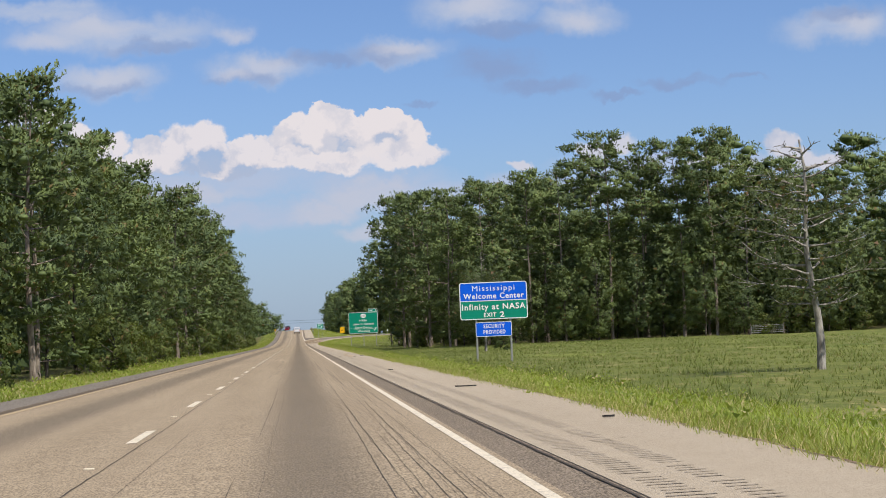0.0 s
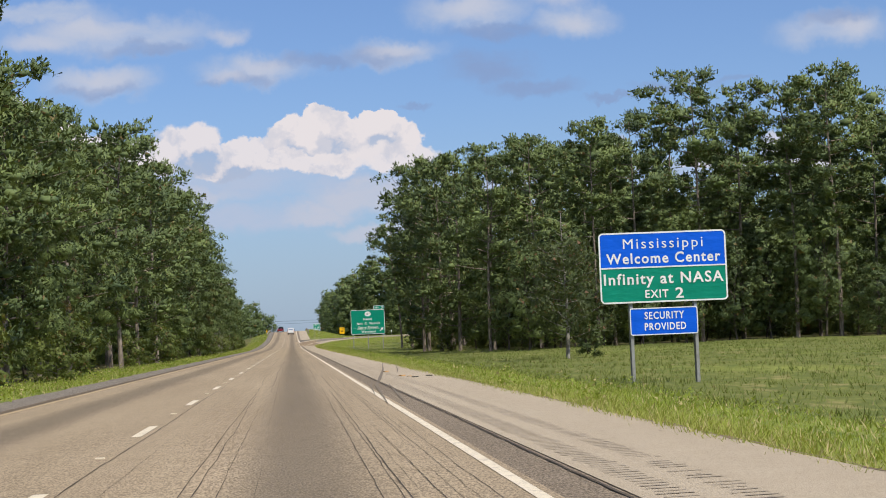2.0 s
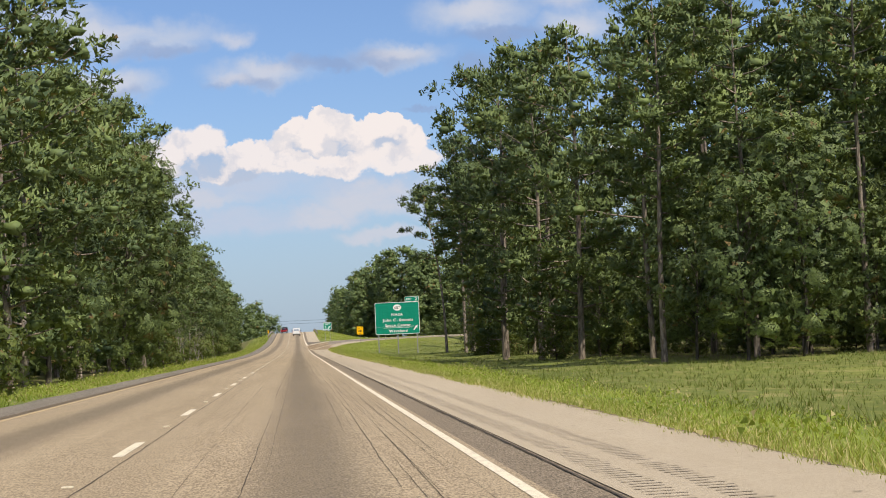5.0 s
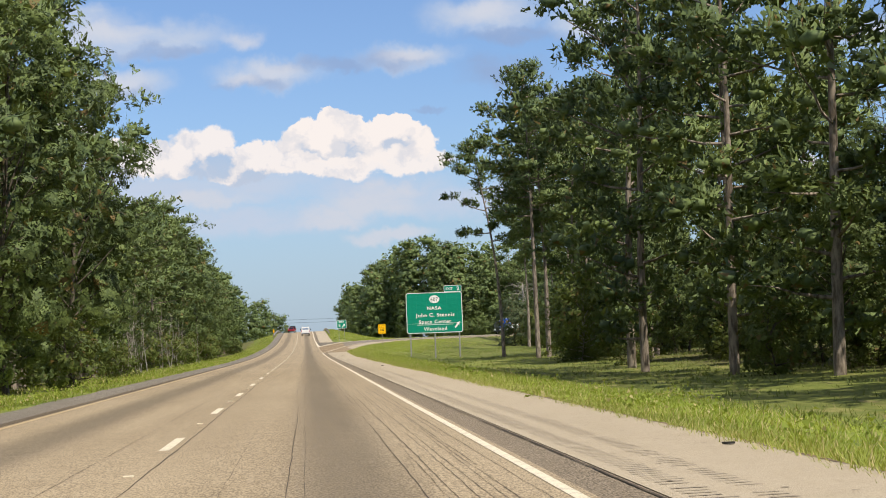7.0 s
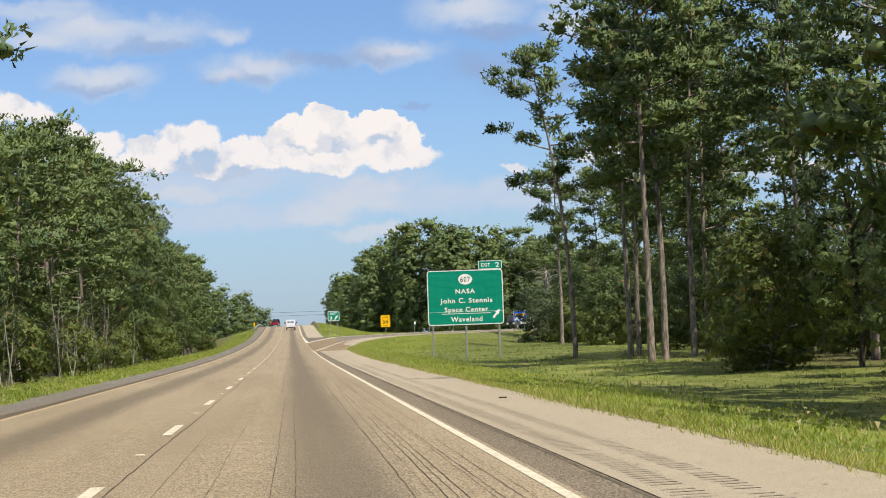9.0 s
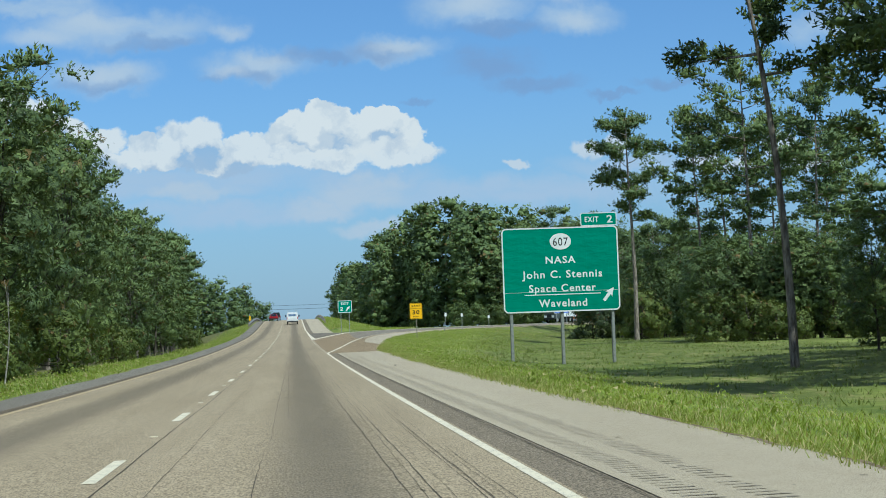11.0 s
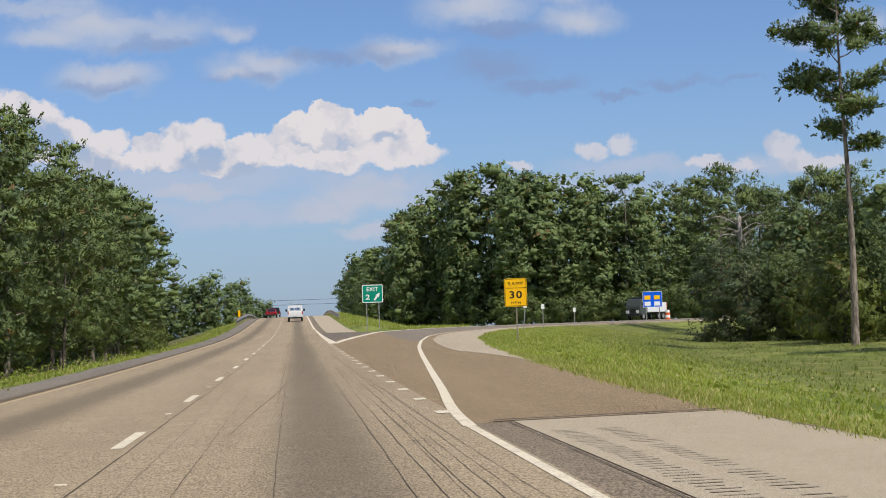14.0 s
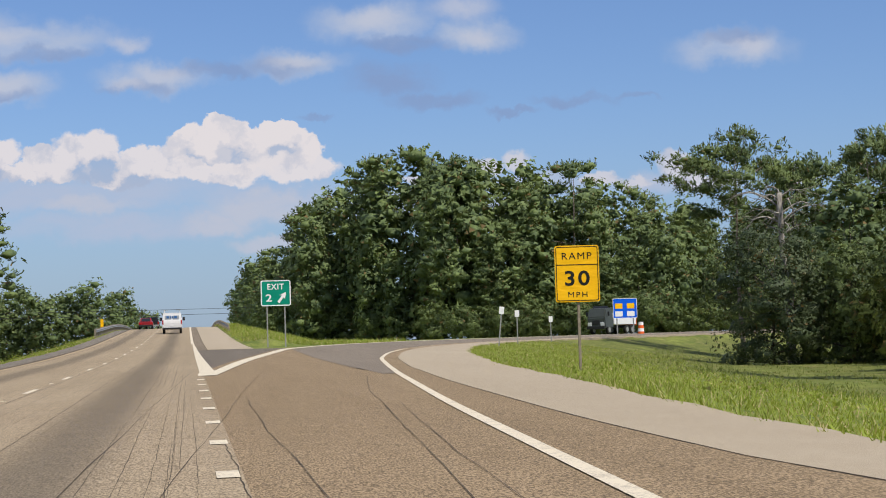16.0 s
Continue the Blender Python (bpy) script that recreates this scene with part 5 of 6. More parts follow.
for x in np.arange(28, 66, 7.5):
    plant(pick(back), x + rng.normal(0, 1), 262 + rng.normal(0, 2), rng.uniform(0.86, 1.02) * (0.86 if x < 38 else 1.0), rng.uniform(0, 360))
for x in np.arange(23, 100, 3.4):
    plant(pick(broad) if rng.random() < 0.6 else pick(shrub), x + rng.normal(0, 0.8), 256 + rng.normal(0, 2.5) - max(0, x - 70) * 0.15, rng.uniform(0.5, 0.85), rng.uniform(0, 360))
for x in np.arange(22.5, 74, 4.6):
    plant(pick(broad), x + rng.normal(0, 0.9), 249 + rng.normal(0, 1.5), rng.uniform(0.55, 0.95), rng.uniform(0, 360))
for y in np.arange(262, 345, 5.0):
    plant(pick(broad) if rng.random() < 0.5 else pick(shrub), 26.0 + rng.normal(0, 2.0), y, rng.uniform(0.45, 0.8), rng.uniform(0, 360))
for k in range(14):
    plant(pick(shrub), rng.uniform(32, 62), rng.uniform(398, 432), rng.uniform(0.8, 1.5), rng.uniform(0, 360))
for y in np.arange(346, 400, 9.0):
    plant(pick(shrub), 30.0 + rng.normal(0, 3.0), y, rng.uniform(0.6, 1.1), rng.uniform(0, 360))
for x, y, k, size, turn in ((24.5, 398, 0, 0.92, 20), (22.6, 391, 2, 0.96, 100), (27.5, 389, 1, 0.9, 240), (33.0, 412, 2, 0.9, 60), (28.5, 408, 3, 0.86, 160)):
    plant(tall[k], x, y, size, turn)
for k in range(26):
    plant(pick(broad) if k % 3 else pick(shrub), rng.uniform(26, 46), rng.uniform(385, 425), rng.uniform(0.35, 0.65), rng.uniform(0, 360))
for y in np.arange(352, 400, 4.0):
    plant(pick(broad), 31 + rng.normal(0, 3), y, rng.uniform(0.4, 0.75), rng.uniform(0, 360))
for y in np.arange(286, 336, 3.4):
    plant(pick(broad) if rng.random() < 0.7 else pick(shrub), 23.4 + 0.12 * (y - 286) + rng.normal(0, 1.2), y, rng.uniform(0.35, 0.62), rng.uniform(0, 360), 1.1)
for x in np.arange(58, 132, 3.6):
    plant(pick(broad) if rng.random() < 0.6 else pick(shrub), x + rng.normal(0, 0.8), 243 + rng.normal(0, 2.0) - max(0, x - 70) * 0.15, rng.uniform(0.4, 0.7), rng.uniform(0, 360), 1.2)
plant(brush, 20.0, 345, 1.0, 30)
plant(brush, 21.4, 351, 0.75, 130)
plant(shrub[2], 18.6, 283, 0.8, 70)
plant(brush, 22.9, 357, 0.95, 250)
plant(shrub[1], 25.2, 363, 1.1, 20)
plant(shrub[0], 20.3, 326.6, 0.55, 140)
plant(shrub[1], 21.3, 327.6, 0.40, 300)
for x, y, size, turn in ((64.5, 243.5, 0.80, 15), (67.5, 242.5, 0.95, 100), (70.5, 243.0, 0.85, 220)):
    plant(brush, x, y, size, turn, 1.1)
for x, y, k, size, turn in ((27.5, 271, 0, 0.92, 40), (31.0, 286, 1, 0.95, 130), (34.0, 299, 0, 0.98, 300), (34.5, 274, 2, 0.9, 160), (38.0, 286, 1, 0.95, 250)):
    plant(back[k], x, y, size, turn)
# the depth of the woods behind their edges
grove("woods", bulk, [(x + rng.normal(0, 2), y + rng.normal(0, 2), rng.uniform(0.75, 1.0), rng.uniform(0, 360), 1.1) for x in np.arange(44, 135, 9.0) for y in np.arange(282, 350, 11.0)], LEAVES, "crowns of the woods behind the field")
grove("woods", bulk, [(float(woods_edge(y)) - d + rng.normal(0, 2), y + rng.normal(0, 2), rng.uniform(0.7, 0.85) * float(woods_top(y)) / 19, rng.uniform(0, 360), 1.1) for y in np.arange(40, 760, 11.0) for d in (15, 24)], LEAVES, "crowns in the depth of the median woods")
# the field beyond the big sign
for x, y, k, size, turn in ((52.5, 545, 1, 1.08, 130), (58.0, 544, 2, 1.0, 40), (66, 540, 0, 0.95, 190), (57.5, 520, 2, 0.9, 300)):
    plant(tall[k], x, y, size, turn)
for x, y in ((44, 556), (47.5, 566), (52, 575), (50, 590), (55, 598), (60, 586), (66, 570), (72, 590), (62, 606), (70, 612), (78, 604), (80, 560), (88, 580), (74, 548), (84, 545), (95, 560)):
    plant(pick(dome + broad), x + rng.normal(0, 0.8), y + rng.normal(0, 1.5), rng.uniform(0.62, 0.85), rng.uniform(0, 360))
for x, y in ((42.0, 547), (43.5, 553), (45.5, 561), (47.5, 572), (49, 581), (51, 547), (56, 546), (61, 549), (67, 545)):
    plant(pick(shrub), x, y, rng.uniform(1.1, 1.6), rng.uniform(0, 360))
    plant(pick(broad), x + 3, y + 2, rng.uniform(0.45, 0.6), rng.uniform(0, 360))
# clump of pines and scrub past the big sign
for x, y, k, size, turn in ((38.8, 499, 2, 0.86, 15), (43.0, 497, 0, 1.06, 120), (47.5, 490, 2, 0.92, 210)):
    plant(tall[k], x, y, size, turn)
for k in range(22):
    x = 37.5 + k * 0.75
    plant(pick(broad), x + rng.normal(0, 0.6), 493 + rng.normal(0, 4), rng.uniform(0.40, 0.70), rng.uniform(0, 360), 1.15)
for x in np.arange(36.5, 54, 1.9):
    plant(pick(shrub), x, 486 + rng.normal(0, 1.5), rng.uniform(0.6, 1.1), rng.uniform(0, 360))
# woods inside the ramp and along the road towards the bridge
spots = []
front_high = knots([(18, 0.98), (30, 1.05), (36, 1.05), (52, 0.95), (75, 0.74), (122, 0.70)])
front_line = knots([(16, 772), (20, 752), (36, 712), (60, 716), (122, 742)])
for back_by, lo, hi in ((0, 0.60, 0.95), (7, 0.95, 1.22), (15, 1.10, 1.38)):
    spots += [(x + rng.normal(0, 1.2), float(front_line(x)) + back_by + rng.normal(0, 2.0), rng.uniform(lo, hi) * float(front_high(x)), rng.uniform(0, 360), rng.uniform(0.85, 1.1)) for x in np.arange(20 + back_by * 0.3, 122, 4.4)]
spots += [(19.6, 738, 0.95, 20, 0.9), (17.6, 756, 0.74, 100, 0.9), (22.0, 746, 1.1, 220, 1.0), (17.0, 778, 0.68, 300, 0.9), (17.2, 800, 0.62, 60, 1.0), (17.2, 825, 0.62, 160, 1.0)]
spots += [(18.5 + rng.normal(0, 1.5) + (y - 775) * 0.01, y, rng.uniform(0.85, 1.1) * (0.70 if y < 880 else 1.0), rng.uniform(0, 360), 1.0) for y in np.arange(775, 1150, 11)]
grove("woods", dome + dome + thick, spots, NEEDLES, "dense dark woods inside the curve of the ramp")
grove("woods", dome, [(-13, 1255, 0.95, 10, 1.0), (-17, 1248, 1.0, 90, 1.0), (-21, 1240, 1.05, 200, 1.0), (-25.5, 1232, 1.15, 300, 1.1)], NEEDLES, "low distant trees beside the bridge")
grove("woods", dome, [(x, 1080 + rng.normal(0, 12) + 0.6 * (x + 60), rng.uniform(1.05, 1.35), rng.uniform(0, 360), 1.1) for x in np.arange(-110, -18, 4.4)], NEEDLES, "distant woods beyond the bridge")
grove("undergrowth", bulk, [(x, float(front_line(x)) + 24 + rng.normal(0, 2), rng.uniform(0.35, 0.5), rng.uniform(0, 360), 1.6) for x in np.arange(16, 130, 5.0)], LEAVES, "dim undergrowth inside the far woods")
grove("undergrowth", shrub, [(x, float(front_line(x)) - 7 + rng.normal(0, 1.5), rng.uniform(0.8, 1.5), rng.uniform(0, 360), 1.2) for x in np.arange(18, 125, 3.2)], LEAVES, "undergrowth along the foot of the far woods")
for x in np.arange(22, 118, 6.5):
    plant(pick(back), x + rng.normal(0, 1.5), float(front_line(x)) + 6 + rng.normal(0, 4), rng.uniform(0.82, 1.06) * float(front_high(x)), rng.uniform(0, 360))
for x in np.arange(42, 78, 3.2):
    plant(pick(broad), x + rng.normal(0, 0.6), 551 + rng.normal(0, 3) + 0.25 * (x - 42), rng.uniform(0.42, 0.66), rng.uniform(0, 360))
for o in tall + back + full + thick + broad + shrub + dome + bulk + [brush]:
    for q in (*o.children_recursive, o):
        bpy.data.objects.remove(q)

# single trees of their own shape
dead_runs, dead_rng = [], np.random.default_rng(5)
s = np.linspace(0, 1, 9)
stem = np.column_stack([-0.45 * s + 0.12 * np.sin(s * 9), 0.1 * np.sin(s * 7), 8.4 * s])
dead_runs.append((np.vstack([[0.05, 0, -0.4], stem]), np.r_[0.21, 0.17 * (1 - 0.80 * s)]))
leaf_c = []
for k in range(34):
    f = 0.26 + 0.72 * (k + dead_rng.random()) / 34
    base = np.array([np.interp(f, s, stem[:, i]) for i in range(3)])
    a = k * 2.4 + dead_rng.uniform(-0.5, 0.5)
    length = (3.0 * (1 - 0.65 * abs(f - 0.5) / 0.5)) * dead_rng.uniform(0.6, 1.1)
    p = limb(dead_rng, base, np.array([math.cos(a), math.sin(a), 0]), length, dead_rng.uniform(0.0, 0.45), 7, 0.25)
    dead_runs.append((p, np.linspace(0.06, 0.012, 7)))
    for j in (2, 3, 4, 5, 5, 6):
        b = a + dead_rng.uniform(-1.2, 1.2)
        q = limb(dead_rng, p[j], np.array([math.cos(b), math.sin(b), 0]), length * dead_rng.uniform(0.2, 0.45), dead_rng.uniform(-0.3, 0.7), 4, 0.3)
        dead_runs.append((q, np.linspace(0.024, 0.008, 4)))
        if f < 0.82:
            leaf_c.append(q[1:] + dead_rng.normal(0, 0.12, (3, 3)))
leaf_c = np.vstack(leaf_c)
bare_tree = tree_thing("dying_tree", dead_runs, leaf_cards(dead_rng, leaf_c, unit(dead_rng.normal(size=leaf_c.shape)), 5, 0.10, 0.22), GREY_BARK, SPARSE, "half-dead pale-barked tree with bare branches in the grass")
bare_tree.matrix_basis = pose(18.9, 67.9, float(land(18.9, 67.9)), 0, 0, 0)

half_rng = np.random.default_rng(9)
runs = [(np.column_stack([0.1 * np.sin(s * 5), 0.08 * np.sin(s * 4), -0.3 + 10.2 * s]), 0.15 * (1 - 0.9 * s))]
cl = []
for k in range(44):
    f = 0.14 + 0.80 * k / 44
    a = k * 2.4
    length = 3.4 * math.sin(math.pi * min(0.95, 0.25 + f * 0.7)) * half_rng.uniform(0.6, 1.1) * (1 if f < 0.7 else 0.45)
    p = limb(half_rng, np.array([0, 0, 10 * f]), np.array([math.cos(a), math.sin(a), 0]), length, half_rng.uniform(0.2, 0.6), 5)
    runs.append((p, np.linspace(0.035, 0.006, 5)))
    if f < 0.72:
        t = half_rng.uniform(0.25, 1.0, 16)
        cl.append(np.column_stack([np.interp(t, np.linspace(0, 1, 5), p[:, i]) for i in range(3)]) + half_rng.normal(0, 0.28, (16, 3)))
cl = np.vstack(cl)
young = tree_thing("young_tree", runs, leaf_cards(half_rng, cl, unit(half_rng.normal(size=cl.shape)), 7, 0.14, 0.24), GREY_BARK, SPARSE, "young thinly leaved tree with a bare grey top")
young.matrix_basis = pose(18.6, 185.7, float(land(18.6, 185.7)))
small_shrub = tree_thing("shrub", *broad_parts(91, 2.0, 0.02, 1.1, 8, 200, 4, 0.12, 0.03), DARK_BARK, LEAVES, "small dark shrub beside the young tree", "shrub")
small_shrub.matrix_basis = pose(20.4, 187.5, float(land(20.4, 187.5)))

lone_runs, lone_crown = pine_parts(121, 26.0, 0.50, 4.5, 15, 165, 20, 5, 0.35, 0.062, 0.0, 0.30, 0.95)
lone = tree_thing("pine_tree", lone_runs, lone_crown, PINE_BARK, NEEDLES, "tall lone pine with a tiered umbrella crown in the grass")
lone.matrix_basis = pose(39.2, 536, float(land(39.2, 536)))

lean_runs, lean_crown = pine_parts(101, 22.0, 0.50, 4.6, 14, 90, 16, 5, 0.36, 0.062, -0.10, 0.20, 0.55)
leaning = tree_thing("pine_tree", lean_runs, lean_crown, PINE_BARK, NEEDLES, "thin leaning pine with a sparse crown by the exit sign")
leaning.matrix_basis = pose(20.0, 398.6, float(land(20, 398.6)))

dp_runs, dp_crown = pine_parts(111, 17.2, 0.66, 6.4, 13, 96, 20, 5, 0.40, 0.06, -0.05, 0.24, 1.0)
pad_pine = tree_thing("pine_tree", dp_runs, dp_crown, PINE_BARK, NEEDLES, "flat-topped pine spreading over its neighbours")
pad_pine.matrix_basis = pose(47.8, 612.0, float(land(47.8, 612)))
for x, y, tall_by, seed in ((50.0, 606.0, 15.5, 112), (53.5, 597.0, 16.0, 113), (57.5, 601.0, 17.0, 114)):
    o = tree_thing("pine_tree", *pine_parts(seed, tall_by, 0.55, 4.8, 15, 84, 20, 5, 0.40, 0.06, 0.02, 0.24, 0.95), PINE_BARK, NEEDLES, "spreading pine behind a dark evergreen thicket")
    o.matrix_basis = pose(x, y, float(land(x, y)))

# broken dead trunk with crooked limbs
snag_rng = np.random.default_rng(3)
stem = np.column_stack([-0.5 * s + 0.1 * np.sin(s * 6), 0.1 * np.sin(s * 5), -0.5 + 13.2 * s])
snag_runs = [(stem, 0.36 * (1 - 0.45 * s))]
for k in range(15):
    a = k * 2.4 + snag_rng.uniform(-0.4, 0.4)
    z = 9.4 + 3.2 * (k + snag_rng.random()) / 15
    long = snag_rng.uniform(1.4, 4.6)
    u = np.linspace(0, 1, 8)[:, None]
    p = np.array([-0.4, 0, z]) + np.array([math.cos(a), math.sin(a) * 0.6, 0]) * long * u + np.array([0, 0, 1.0]) * long * (0.35 * np.sin(u * 2.4) - snag_rng.uniform(0.1, 0.75) * u**2) + snag_rng.normal(0, 0.10, (8, 3)) * u
    snag_runs.append((p, np.linspace(0.10, 0.022, 8)))
    for j in (2, 3, 4, 5, 6, 7):
        b = a + snag_rng.uniform(-1.3, 1.3)
        snag_runs.append((limb(snag_rng, p[j], np.array([math.cos(b), math.sin(b), 0]), snag_rng.uniform(0.5, 1.5), snag_rng.uniform(-0.8, 0.6), 4, 0.3), np.linspace(0.028, 0.010, 4)))
snag = new("broken_tree", tubes_mesh("broken_tree", snag_runs, GREY_BARK))
snag.matrix_basis = pose(45.7, 593.2, float(land(45.7, 593.2)))
tagged(snag, "dead broken tree with a pale trunk and crooked bare limbs", "dead tree")
evergreen = tree_thing("evergreen_bush", *broad_parts(131, 9.6, 0.0, 5.2, 34, 3400, 4, 0.12, 0.12), DARK_BARK, GLOSSY, "broad dark evergreen with glossy leaves down to the grass", "tree")
evergreen.matrix_basis = pose(42.6, 588.0, float(land(42.6, 588)))
for x, y, seed, tall_by in ((47.6, 586.0, 132, 8.4), (51.5, 582.0, 133, 9.4), (50.0, 574.0, 134, 7.6), (55.0, 590.0, 135, 11.0)):
    o = tree_thing("broadleaf_tree", *broad_parts(seed, tall_by, 0.0, 4.4, 26, 1700, 4, 0.16, 0.12), DARK_BARK, LEAVES, "rounded leafy tree beside a dark evergreen")
    o.matrix_basis = pose(x, y, float(land(x, y)))

# a thicket of bare grey stems by the median
thicket_rng = np.random.default_rng(17)
for k in range(46):
    x, y = -12.6 + thicket_rng.normal(0, 0.8), thicket_rng.uniform(318, 398)
    h = thicket_rng.uniform(2.5, 5.5)
    st = np.column_stack([0.2 * np.sin(s * 3 + k), 0.2 * np.sin(s * 2 + k * 2), h * s - 0.2])
    rr = [(st, 0.045 * (1 - 0.85 * s))]
    for j in range(4):
        a = thicket_rng.uniform(0, 6.28)
        rr.append((limb(thicket_rng, st[3 + j], np.array([math.cos(a), math.sin(a), 0]), 0.9, 0.9, 4), np.linspace(0.015, 0.004, 4)))
    o = new("bare_sapling", tubes_mesh("bare_sapling", rr, GREY_BARK, 5))
    o.matrix_basis = pose(x, y, float(land(x, y)))
    tagged(o, "leafless grey sapling in a thicket by the median", "sapling", "bare saplings")


# ---- grass ----
def blades(rng, x, y, height, width, per):
    """Three-cornered grass blades in tufts."""
    n = len(x)
    base = np.column_stack([x, y, land(x, y)])[:, None, :] + rng.normal(0, 0.06, (n, per, 3)) * [1, 1, 0]
    a = rng.uniform(0, 2 * math.pi, (n, per, 1))
    h = np.asarray(height)[:, None, None] * rng.uniform(0.5, 1.3, (n, per, 1))
    side = np.concatenate([np.cos(a), np.sin(a), 0 * a], -1) * width / 2
    lean = np.concatenate([-np.sin(a), np.cos(a), 0 * a], -1) * h * rng.uniform(0.3, 1.5, (n, per, 1))
    up = np.concatenate([0 * a, 0 * a, h], -1)
    return np.stack([base - side, base + side, base + lean + up], 2).reshape(-1, 3, 3)


def sward(n, y0, y1, xs, height, width, per, label, mat=GRASS):
    y = grass_rng.uniform(y0, y1, n)
    x = xs(y, n)
    patch = 0.5 + 0.5 * np.sin(x * 0.9 + y * 0.13) * np.sin(y * 0.31 + 1)
    tagged(new("grass", tris_mesh("grass", blades(grass_rng, x, y, height * (0.55 + 0.8 * patch) * grass_rng.uniform(0.7, 1.2, n), width, per), mat)), label, "grass", kind="stuff")


grass_rng = np.random.default_rng(41)
sward(44000, 12, 470, lambda y, n: grass_edge(y) - 0.08 + grass_rng.beta(1.0, 2.0, n) * 2.2, 0.105, 0.018, 4, "short ragged grass along the edge of the shoulder", VERGE)
sward(36000, 14, 480, lambda y, n: grass_edge(y) + 0.7 + grass_rng.beta(1.1, 2.0, n) * 7, 0.105, 0.026, 4, "bright uneven grass on the verge")
sward(14000, 470, 600, lambda y, n: grass_edge(y) + 0.05 + grass_rng.beta(1.0, 2.2, n) * 14, 0.12, 0.026, 4, "bright grass beside the ramp")
sward(18000, 40, 740, lambda y, n: -7.36 - grass_rng.beta(1.1, 2.0, n) * 6.5, 0.15, 0.030, 4, "ragged grass and weeds along the median")
sward(18000, 40, 250, lambda y, n: 8.5 + grass_rng.beta(1.0, 1.6, n) * 50, 0.20, 0.032, 4, "tall rough grass in the open field", FIELD_GRASS)
sward(15000, 246, 620, lambda y, n: grass_edge(y) + 7 + grass_rng.random(n) * 26, 0.16, 0.034, 4, "rough grass in the open shade and beyond", FIELD_GRASS)
sward(6000, 592, 735, lambda y, n: 5.2 + grass_rng.random(n) * np.clip(ramp_line_l(y) - 6.3, 0.1, 14), 0.30, 0.045, 4, "rough grass on the bank between road and ramp")
weed_rng = np.random.default_rng(43)
weed_c = []
for k in range(220):
    y = float(weed_rng.uniform(20, 560))
    x = float(grass_edge(y)) + float(weed_rng.uniform(0.3, 7.0))
    weed_c.append(weed_rng.normal(size=(10, 3)) * [0.20, 0.20, 0.07] + [x, y, float(land(x, y)) + 0.14])
for k in range(420):
    y = float(weed_rng.uniform(50, 640))
    x = -7.5 - float(weed_rng.beta(1.0, 1.6)) * 4.0
    r = float(weed_rng.uniform(0.5, 1.3))
    weed_c.append(weed_rng.normal(size=(12, 3)) * [0.28 * r, 0.34 * r, 0.10 * r] + [x, y, float(land(x, y)) + 0.16 * r])
weed_c = np.vstack(weed_c)
tagged(new("weeds", tris_mesh("weeds", leaf_cards(weed_rng, weed_c, unit(weed_rng.normal(size=weed_c.shape)), 3, 0.045, 0.07)[0], GRASS)), "low broad-leaved weeds scattered in the verge", "weeds", kind="stuff")

# ---- farm gate at the edge of the field ----
gate = thing("field_gate", (61.5, 242.0, float(land(61.5, 242.0))), "grey tubular metal field gate between two posts in tall grass", "gate")
for gx_ in (-2.2, 2.2):
    part("gate_post", tube_bm([(gx_, 0, -0.4), (gx_, 0, 1.45)], [0.07, 0.065], 10), WOOD_POST, gate, "weathered wooden post")
for gz_ in (0.25, 0.50, 0.75, 1.0, 1.22):
    part("rail", tube_bm([(-2.1, 0, gz_), (2.1, 0, gz_)], [0.025, 0.025], 8), GALVANISED, gate)
for gx_ in (-2.1, 0.0, 2.1):
    part("upright", tube_bm([(gx_, 0, 0.22), (gx_, 0, 1.25)], [0.025, 0.025], 8), GALVANISED, gate)

# ---- litter on the shoulder ----
for x, y, turn, long in ((3.40, 39.4, 80, 0.42), (3.74, 23.9, 100, 0.13), (3.75, 111.5, 85, 0.18), (3.30, 110.7, 60, 0.16), (3.88, 226.9, 95, 0.11), (3.31, 388.6, 90, 0.06), (3.0, 62.0, 70, 0.14), (3.5, 300.0, 95, 0.13)):
    bm = bmesh.new()
    rows = []
    for k in range(9):
        a = (k / 8 - 0.5) * 1.6
        px_, py_ = math.sin(a) * long / 1.4, (1 - math.cos(a)) * long / 1.4
        rows.append([bm.verts.new((px_, py_ + w * 0.035, 0.004 + hh)) for w, hh in ((-1, 0.0), (-1, 0.025), (1, 0.018), (1, 0.0))])
    for r, q in zip(rows, rows[1:]):
        for k in range(4):
            bm.faces.new((r[k], r[(k + 1) % 4], q[(k + 1) % 4], q[k]))
    bm.faces.new(rows[0][::-1])
    bm.faces.new(rows[-1])
    o = part("tire_scrap", bm, RUBBER)
    o.matrix_basis = pose(x, y, float(surface(x, y)) + 0.010, 0, 0, turn - 90)
    tagged(o, "curled black scrap of tyre on the pale shoulder", "tire scrap", "tyre scraps")


